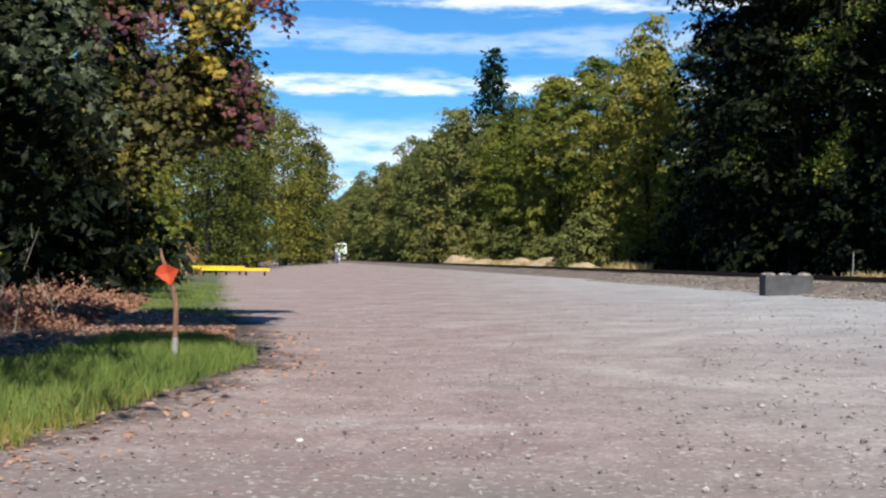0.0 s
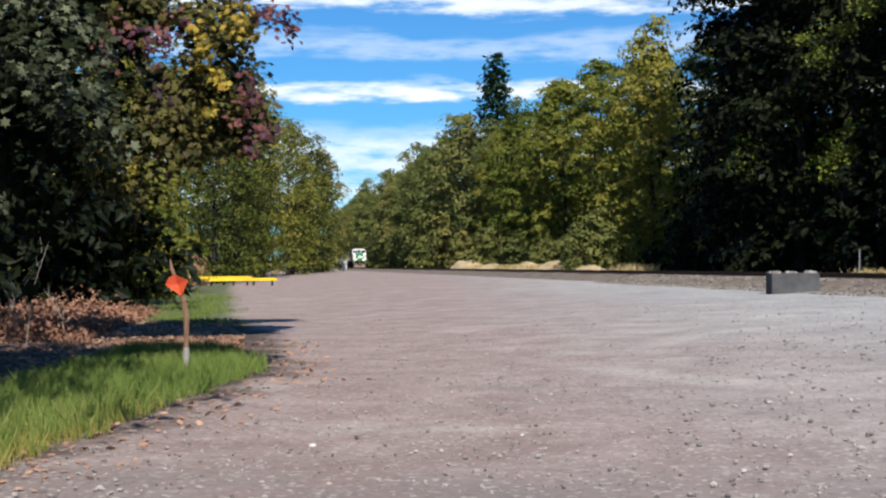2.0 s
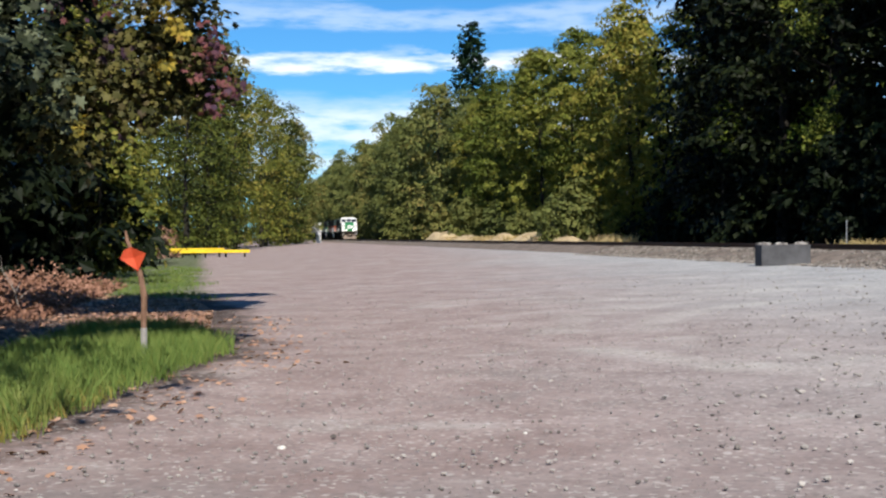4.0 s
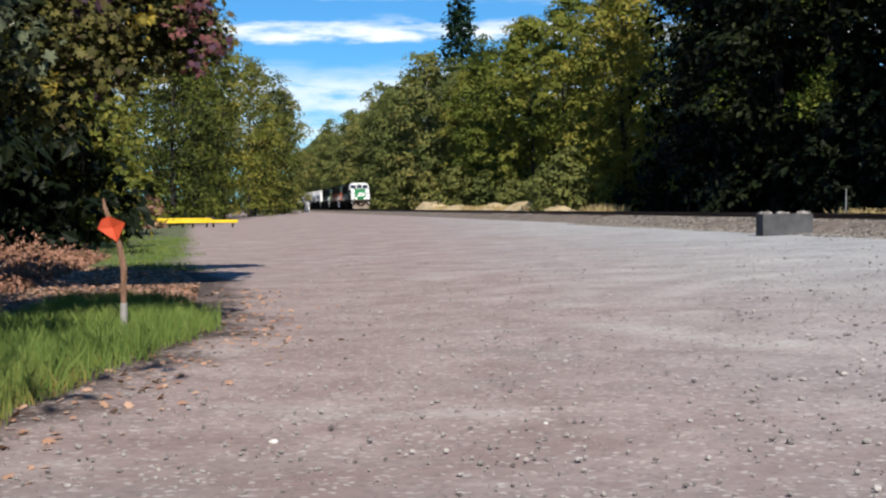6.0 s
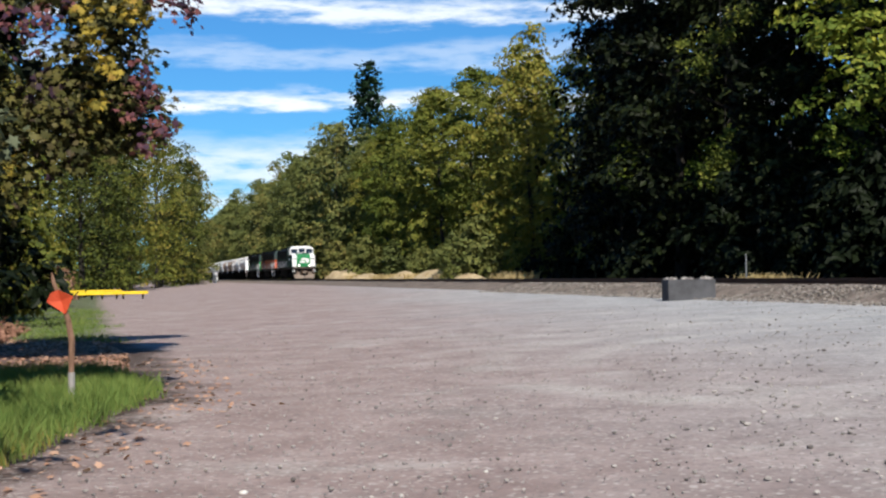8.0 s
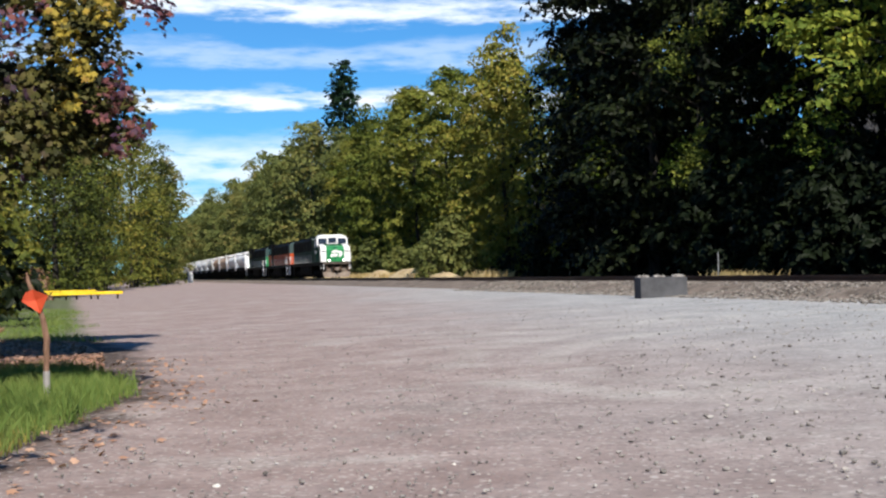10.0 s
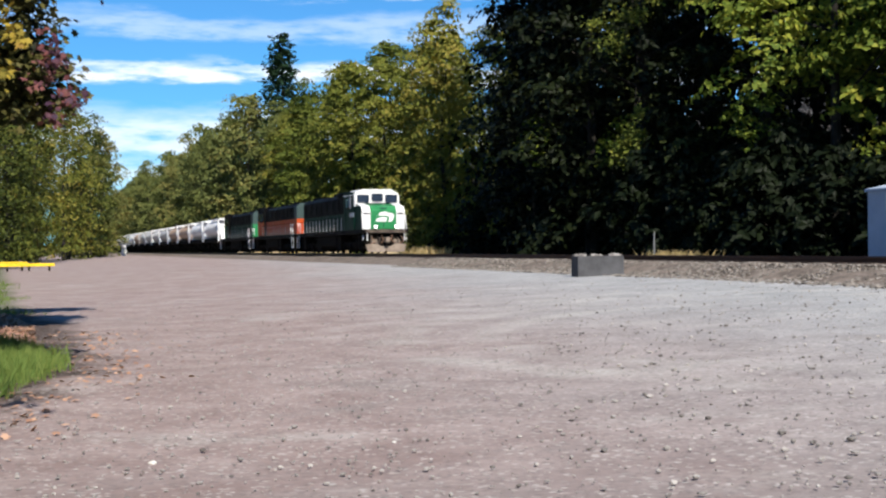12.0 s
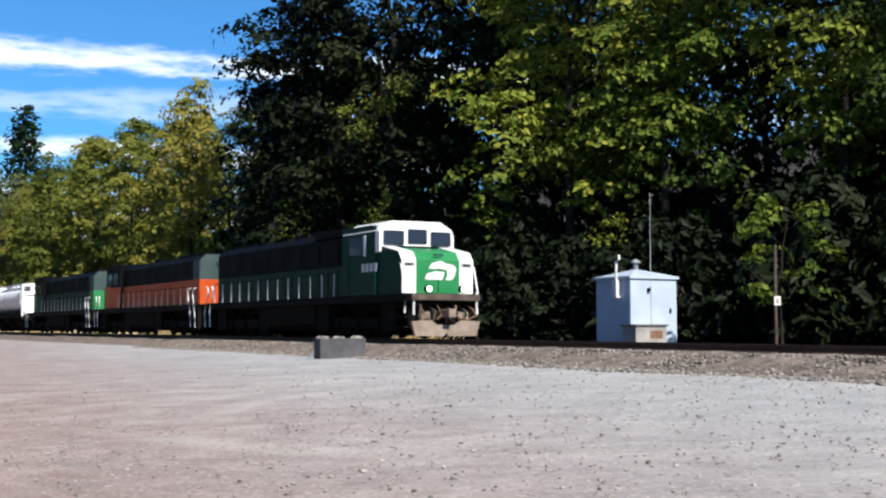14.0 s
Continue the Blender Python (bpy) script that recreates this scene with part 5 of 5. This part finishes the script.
def lead_engine():
    t = empty("lead_locomotive", pose(0, 0, 0), "green, black and white diesel locomotive with lit headlights", "locomotive", "train")
    L = 23.2
    underframe(t, -0.75, -L + 0.75)
    hood(t, -L + 1.6, -6.1, M_GREEN, M_BLACK, 1.1)
    roof_fans(t, (-20.5, -19.0, -17.5, -13.0), 4.12)
    part("exhaust", box(-0.3, 0.3, -11.5, -10.7, 4.12, 4.34, 0.03), M_BLACK, t)
    part("blower_duct", box(0.2, 1.2, -9.6, -6.1, 3.9, 4.22, 0.05), M_BLACK, t)
    # wide cab
    side = [(-6.1, 1.582), (-3.25, 1.582), (-3.25, 3.05), (-2.95, 3.1), (-3.2, 3.98), (-3.55, 4.1), (-6.1, 4.1)]
    w = 1.5
    cab = part("cab", prism(side, -w, w, axis="x"), M_GREEN, t)
    roof_prof = [(-w - 0.02, 3.86), (-w + 0.05, 4.0), (-0.95, 4.25), (0.95, 4.25), (w - 0.05, 4.0), (w + 0.02, 3.86), (w - 0.15, 3.86), (-w + 0.15, 3.86)]
    part("cab_roof", prism(roof_prof, -6.0, -3.0), M_WHITE, cab)
    # white band round the windscreen
    face = [(-w - 0.01, 3.1), (-0.9, 3.34), (0.9, 3.34), (w + 0.01, 3.1), (w + 0.02, 3.7), (w - 0.08, 3.97), (0.95, 4.24), (-0.95, 4.24), (-w + 0.08, 3.97), (-w - 0.02, 3.7)]
    part("windscreen_band", prism(face, -3.0, -2.86), M_WHITE, cab)
    for x0, x1 in ((-1.36, -0.55), (-0.38, 0.38), (0.55, 1.36)):
        part("windscreen", box(x0, x1, -2.87, -2.84, 3.44 if abs(x0 + x1) < 0.2 else 3.36, 3.95 if abs(x0 + x1) < 0.2 else 3.88, 0.06), M_GLASS, cab, "dark windscreen pane")
    part("side_band", box(w - 0.02, w + 0.012, -3.2, -2.9, 3.1, 3.86, 0.01), M_WHITE, cab)
    for x in (w + 0.015, -w - 0.015):
        part("side_window", box(x - 0.02, x + 0.02, -5.4, -4.2, 3.05, 3.7, 0.02), M_GLASS, cab)
        part("window_frame", box(x - 0.012, x + 0.024, -4.16, -3.98, 3.0, 3.75, 0.01), M_WHITE, cab)
        part("cab_door", box(x - 0.016, x + 0.012, -6.0, -5.45, 1.65, 3.6, 0.01), M_GREEN, cab)
    for k in range(4):
        part("lettering_bar", box(w + 0.002, w + 0.012, -4.35 + k * 0.34, -4.1 + k * 0.34, 2.42, 2.72), M_CAR_GREY, cab)
    # nose
    nose = [(-3.24, 1.582), (-1.3, 1.582), (-1.3, 2.75), (-1.55, 3.05), (-3.24, 3.36)]
    nose_ob = part("nose", prism(nose, -1.42, 1.42, axis="x"), M_GREEN, t, "green nose")
    front = [(-1.297, 1.6), (-1.275, 1.6), (-1.275, 2.755), (-1.53, 3.068), (-3.1, 3.36), (-3.1, 3.34), (-1.55, 3.053), (-1.297, 2.748)]
    for x0, x1 in ((-1.43, -0.865), (0.865, 1.43)):
        part("nose_flank", prism(front, x0, x1, axis="x"), M_WHITE, nose_ob, "white nose flank")
    door = [(-1.29, 1.6), (-1.27, 1.6), (-1.27, 2.76), (-1.52, 3.07), (-2.4, 3.235), (-2.4, 3.2), (-1.55, 3.055), (-1.29, 2.745)]
    part("nose_panel", prism(door, -0.86, 0.86, axis="x"), M_BRIGHT, nose_ob, "bright green nose panel")
    part("nose_door_edge", box(-0.02, 0.02, -1.272, -1.262, 1.65, 2.72), M_GREEN, nose_ob)
    # pale emblem as plain strokes
    for outline in (((-0.52, 2.08), (-0.46, 2.27), (-0.08, 2.38), (0.26, 2.33), (0.16, 2.08)),
                    ((-0.38, 2.46), (-0.24, 2.66), (0.14, 2.745), (0.26, 2.66), (0.62, 2.6), (0.72, 2.48), (0.66, 2.22), (0.54, 2.08), (0.3, 2.07), (0.38, 2.24), (0.36, 2.42), (0.12, 2.47))):
        part("emblem_stroke", prism([(-a, z) for a, z in outline], -1.269, -1.257), M_WHITE, nose_ob)
    for x in (-1.14, 1.14):
        part("number_board", box(x - 0.24, x + 0.24, -1.28, -1.258, 2.5, 2.7, 0.006), M_CAR_GREY, nose_ob)
        part("number_bar", box(x - 0.17, x + 0.17, -1.259, -1.252, 2.56, 2.64), M_BLACK, nose_ob)
    for x in (-0.68, 0.68):
        light = part("ditch_light", disc(x, -0.72, 1.74, 0.13, 0.16, "y", 16), M_GRIME, t, "dark round lamp housing")
        part("lens", disc(x, -0.635, 1.74, 0.1, 0.02, "y", 16), M_LAMP, light, "lit round lens")
    part("upper_headlight", box(-0.2, 0.2, -1.275, -1.25, 2.92, 2.98, 0.01), M_GLASS, nose_ob)
    # platform, pilot, hoses
    part("anticlimber", box(-1.35, 1.35, -1.25, -0.62, 1.34, 1.56, 0.04), M_TIE, t)
    part("pilot", box(-1.3, 1.3, -1.15, -1.0, 0.5, 1.36, 0.03), M_GRIME, t)
    plow = [(-1.35, 0.62), (-1.2, 0.12), (-0.1, 0.1), (0.0, 0.22), (0.1, 0.1), (1.2, 0.12), (1.35, 0.62), (0.6, 0.66), (0.35, 0.5), (-0.35, 0.5), (-0.6, 0.66)]
    part("snow_plow", prism(plow, -0.78, -0.66), M_TAN, t, "dusty tan snow plow")
    rng = random.Random(9)
    for k in range(11):
        x = -1.05 + 0.21 * k
        if abs(x) < 0.18:
            continue
        z = rng.uniform(0.95, 1.2)
        part("air_hose", tube([(x, -0.98, z + 0.1), (x + rng.uniform(-0.1, 0.1), -0.75, z), (x + rng.uniform(-0.2, 0.2), -0.68, z - 0.25), (x + rng.uniform(-0.25, 0.25), -0.72, z - 0.4)], 0.04, 6), (M_RUST, M_TIE, M_GRIME)[k % 3], t)
    for x in (-0.75, 0.7):
        part("hose_bracket", box(x - 0.2, x + 0.2, -0.95, -0.8, 0.7, 0.95, 0.03), M_TAN, t)
    for x, sg in ((1.44, 1), (-1.44, 1)):
        part("corner_post", tube([(x, -1.0, 0.9), (x, -0.98, 1.6), (x, -1.25, 2.5), (x * 0.96, -1.5, 2.7)], 0.035, 6), M_WHITE, t, "white corner handrail")
        part("corner_post", tube([(x * 0.86, -0.72, 0.85), (x * 0.86, -0.72, 1.65)], 0.035, 6), M_WHITE, t, "white corner handrail")
        for k in range(3):
            part("step", box(x - 0.3 if x > 0 else x - 0.02, x + 0.02 if x > 0 else x + 0.3, -1.75, -1.0, 0.4 + k * 0.36, 0.45 + k * 0.36), M_GRIME, t)
        part("step_plate", box(x - 0.03, x + 0.03, -1.8, -1.74, 0.35, 1.5), M_GRIME, t)
    handrails(t, -L + 2.2, -6.9, 1.48, 1.58, 13, M_WHITE)
    corner_rails(t, -L + 0.85, 1.5, -1)
    return t, L


def trailing_engine(name, label, L, lower, upper, end_top, end_low, cab_mat):
    """Long hood first, cab at the back."""
    t = empty(name, pose(0, 0, 0), label, "locomotive", "train")
    underframe(t, -0.6, -L + 0.6)
    hood(t, -L + 6.2, -1.3, lower, upper, 1.08, 2.85, 4.1)
    part("hood_end_low", box(-1.1, 1.1, -1.295, -1.25, 1.584, 2.85, 0.02), end_low, t)
    part("hood_end_top", prism([(-1.1, 2.854), (1.1, 2.854), (1.1, 3.84), (0.8, 4.12), (-0.8, 4.12), (-1.1, 3.84)], -1.295, -1.25), end_top, t)
    part("end_panel_low", box(1.1, 1.115, -2.35, -1.3, 1.584, 2.85, 0.005), end_low, t)
    part("end_panel_top", box(1.1, 1.115, -2.35, -1.3, 2.854, 3.84, 0.005), end_top, t)
    part("headlight", box(-0.25, 0.25, -1.252, -1.2, 3.5, 3.75, 0.03), M_GLASS, t)
    roof_fans(t, (-3.2, -4.8, -6.4, -11.0), 4.1)
    w = 1.3
    side = [(-L + 2.9, 1.584), (-L + 6.19, 1.584), (-L + 6.19, 4.1), (-L + 5.9, 4.25), (-L + 3.2, 4.25), (-L + 2.9, 4.1)]
    cab = part("cab", prism(side, -w, w, axis="x"), cab_mat, t)
    part("cab_lower", box(w, w + 0.008, -L + 2.95, -L + 6.15, 1.6, 2.85), lower, cab)
    for y0, y1 in ((-L + 3.3, -L + 4.3), (-L + 4.6, -L + 5.6)):
        part("side_window", box(w, w + 0.012, y0, y1, 3.0, 3.7, 0.005), M_GLASS, cab)
    part("short_hood", prism([(-1.0, 1.584), (1.0, 1.584), (1.0, 2.9), (0.75, 3.1), (-0.75, 3.1), (-1.0, 2.9)], -L + 1.2, -L + 2.89), cab_mat, t)
    part("side_panel", box(w + 0.009, w + 0.02, -L + 2.95, -L + 3.9, 1.62, 2.95, 0.005), end_low, t)
    part("side_panel", box(1.0, 1.02, -L + 1.25, -L + 2.1, 1.62, 2.9, 0.005), end_low, t)
    part("pilot", box(-1.4, 1.4, -0.75, -0.6, 0.35, 1.5, 0.03), M_GRIME, t)
    handrails(t, -L + 6.4, -2.2, 1.46, 1.58, 13, M_GALV)
    corner_rails(t, -0.75, 1.5, 1)
    corner_rails(t, -L + 0.75, 1.5, -1)
    return t, L


def hopper_car(paint, label):
    """Round-sided covered hopper, 15 m over the couplers."""
    t = empty("hopper_car", pose(0, 0, 0), label, "railway car", "train")
    L = 15.0
    rr = [(1.5 * math.sin(a), 2.78 - 1.12 * math.cos(a)) for a in [math.pi * k / 14 for k in range(2, 13)]]
    prof = [(-0.55, 1.66), (0.55, 1.66)] + [(min(1.52, x + 0.0), z) for x, z in rr] + [(0.4, 3.9), (-0.4, 3.9)] + [(-x, z) for x, z in rr[::-1]]
    bm = bmesh.new()
    prism(prof, -L + 2.1, -2.1, bm)
    part("body", bm, paint, t)
    for y in (-2.08, -L + 2.08):
        part("end_rib", prism([(x * 1.012, 2.62 + (z - 2.62) * 1.012) for x, z in prof], y - 0.09, y + 0.09), M_CAR_WHITE, t, "pale end rib")
    for y in (-5.0, -7.5, -10.0):
        part("side_rib", prism([(x * 1.005, 2.62 + (z - 2.62) * 1.005) for x, z in prof], y - 0.03, y + 0.03), paint, t)
    for sgn, y in ((1, -2.0), (-1, -L + 2.0)):
        # slope sheet and end frame
        sl = [(y, 3.5), (y + sgn * 0.02, 3.5), (y + sgn * 1.25, 1.45), (y, 1.45)]
        part("end_slope", prism(sl if sgn > 0 else sl[::-1], -1.2, 1.2, axis="x"), paint, t)
        for x in (-1.42, 1.42):
            part("corner_post", box(x - 0.07, x + 0.07, y + sgn * 1.25 - 0.06, y + sgn * 1.25 + 0.06, 1.3, 3.85, 0.01), M_CAR_WHITE, t)
            for k in range(6):
                part("ladder_rung", box(x - 0.05, x + 0.05, min(y + sgn * 0.75, y + sgn * 1.25), max(y + sgn * 0.75, y + sgn * 1.25), 1.6 + k * 0.38, 1.63 + k * 0.38), M_CAR_WHITE, t)
            part("ladder_rail", box(x - 0.04, x + 0.04, y + sgn * 0.72, y + sgn * 0.76, 1.3, 3.9), M_CAR_WHITE, t)
            part("top_bar", box(x - 0.06, x + 0.06, min(y, y + sgn * 1.3), max(y, y + sgn * 1.3), 3.78, 3.92, 0.01), M_CAR_WHITE, t)
        part("end_sill", box(-1.5, 1.5, min(y + sgn * 1.1, y + sgn * 1.45), max(y + sgn * 1.1, y + sgn * 1.45), 1.05, 1.35, 0.02), M_GRIME, t)
        part("end_top_bar", box(-1.5, 1.5, y + sgn * 1.2 - 0.05, y + sgn * 1.2 + 0.05, 3.82, 3.94, 0.01), M_CAR_WHITE, t)
        part("coupler", box(-0.13, 0.13, min(y + sgn * 1.4, y + sgn * 2.0), max(y + sgn * 1.4, y + sgn * 2.0), 0.75, 1.0, 0.04), M_GRIME, t)
        bogie(t, y - sgn * 0.6, 2, M_GRIME)
    # sill drawn tall and near-black to stand also for the body's shadowed underside
    part("shaded_side_sill", box(-1.45, 1.45, -L + 0.9, -0.9, 1.2, 1.7, 0.02), M_GRIME, t)
    part("centre_sill", box(-0.55, 0.55, -L + 0.9, -0.9, 0.5, 1.195, 0.02), M_GRIME, t)
    for y in (-5.2, -9.8):
        hp = [(-1.1, 1.11), (1.1, 1.11), (0.4, 0.35), (-0.4, 0.35)]
        part("hopper_bay", prism(hp, y - 1.2, y + 1.2), M_GRIME, t)
    part("running_board", box(0.55, 1.1, -L + 1.2, -1.2, 3.98, 4.03), M_CAR_WHITE, t)
    part("running_board", box(-1.1, -0.55, -L + 1.2, -1.2, 3.98, 4.03), M_CAR_WHITE, t)
    for k in range(5):
        y = -3.4 - k * 2.05
        part("hatch", disc(0, y, 4.0, 0.42, 0.2, "z", 14), M_CAR_WHITE, t, "round roof hatch")
        part("board_leg", box(0.78, 0.84, y + 0.9, y + 0.96, 3.7, 3.98), M_CAR_WHITE, t)
    return t, L


def build_train():
    train = []
    back = 0.0
    t, L = lead_engine()
    train.append((t, back))
    back += L
    t, L = trailing_engine("second_locomotive", "orange and black diesel locomotive, second in the train", 22.2, M_ORANGE, M_BLACK, M_GREYGREEN, M_ORANGE, M_BLACK)
    train.append((t, back))
    back += L
    t, L = trailing_engine("third_locomotive", "dark green and black diesel locomotive, third in the train", 22.6, M_GREEN, M_BLACK, M_GREYGREEN, M_BRIGHT, M_BLACK)
    train.append((t, back))
    back += L + 0.5
    kinds = [hopper_car(M_CAR_WHITE, "white round-sided covered hopper car"), hopper_car(M_CAR_GREY, "grey round-sided covered hopper car"), hopper_car(M_CAR_TAN, "rust-streaked tan covered hopper car")]
    used = [False] * 3
    for k in (0, 0, 2, 2, 1, 0, 0, 1, 2, 0, 0, 1, 0, 2, 0, 0):
        ob, L = kinds[k]
        if used[k]:
            ob = copy_thing(ob, pose(0, 0, 0))
        used[k] = True
        train.append((ob, back))
        back += L
    return train


TRAIN = build_train()


# ---- what moves ----
def motions():
    for ob, back in TRAIN:
        walk(ob, [(t, along(0, 43.7 + 20.59 * (14.0 - t) + back, RAIL)) for t in (0.0, 3.5, 7.0, 10.5, 14.0)])


motions()
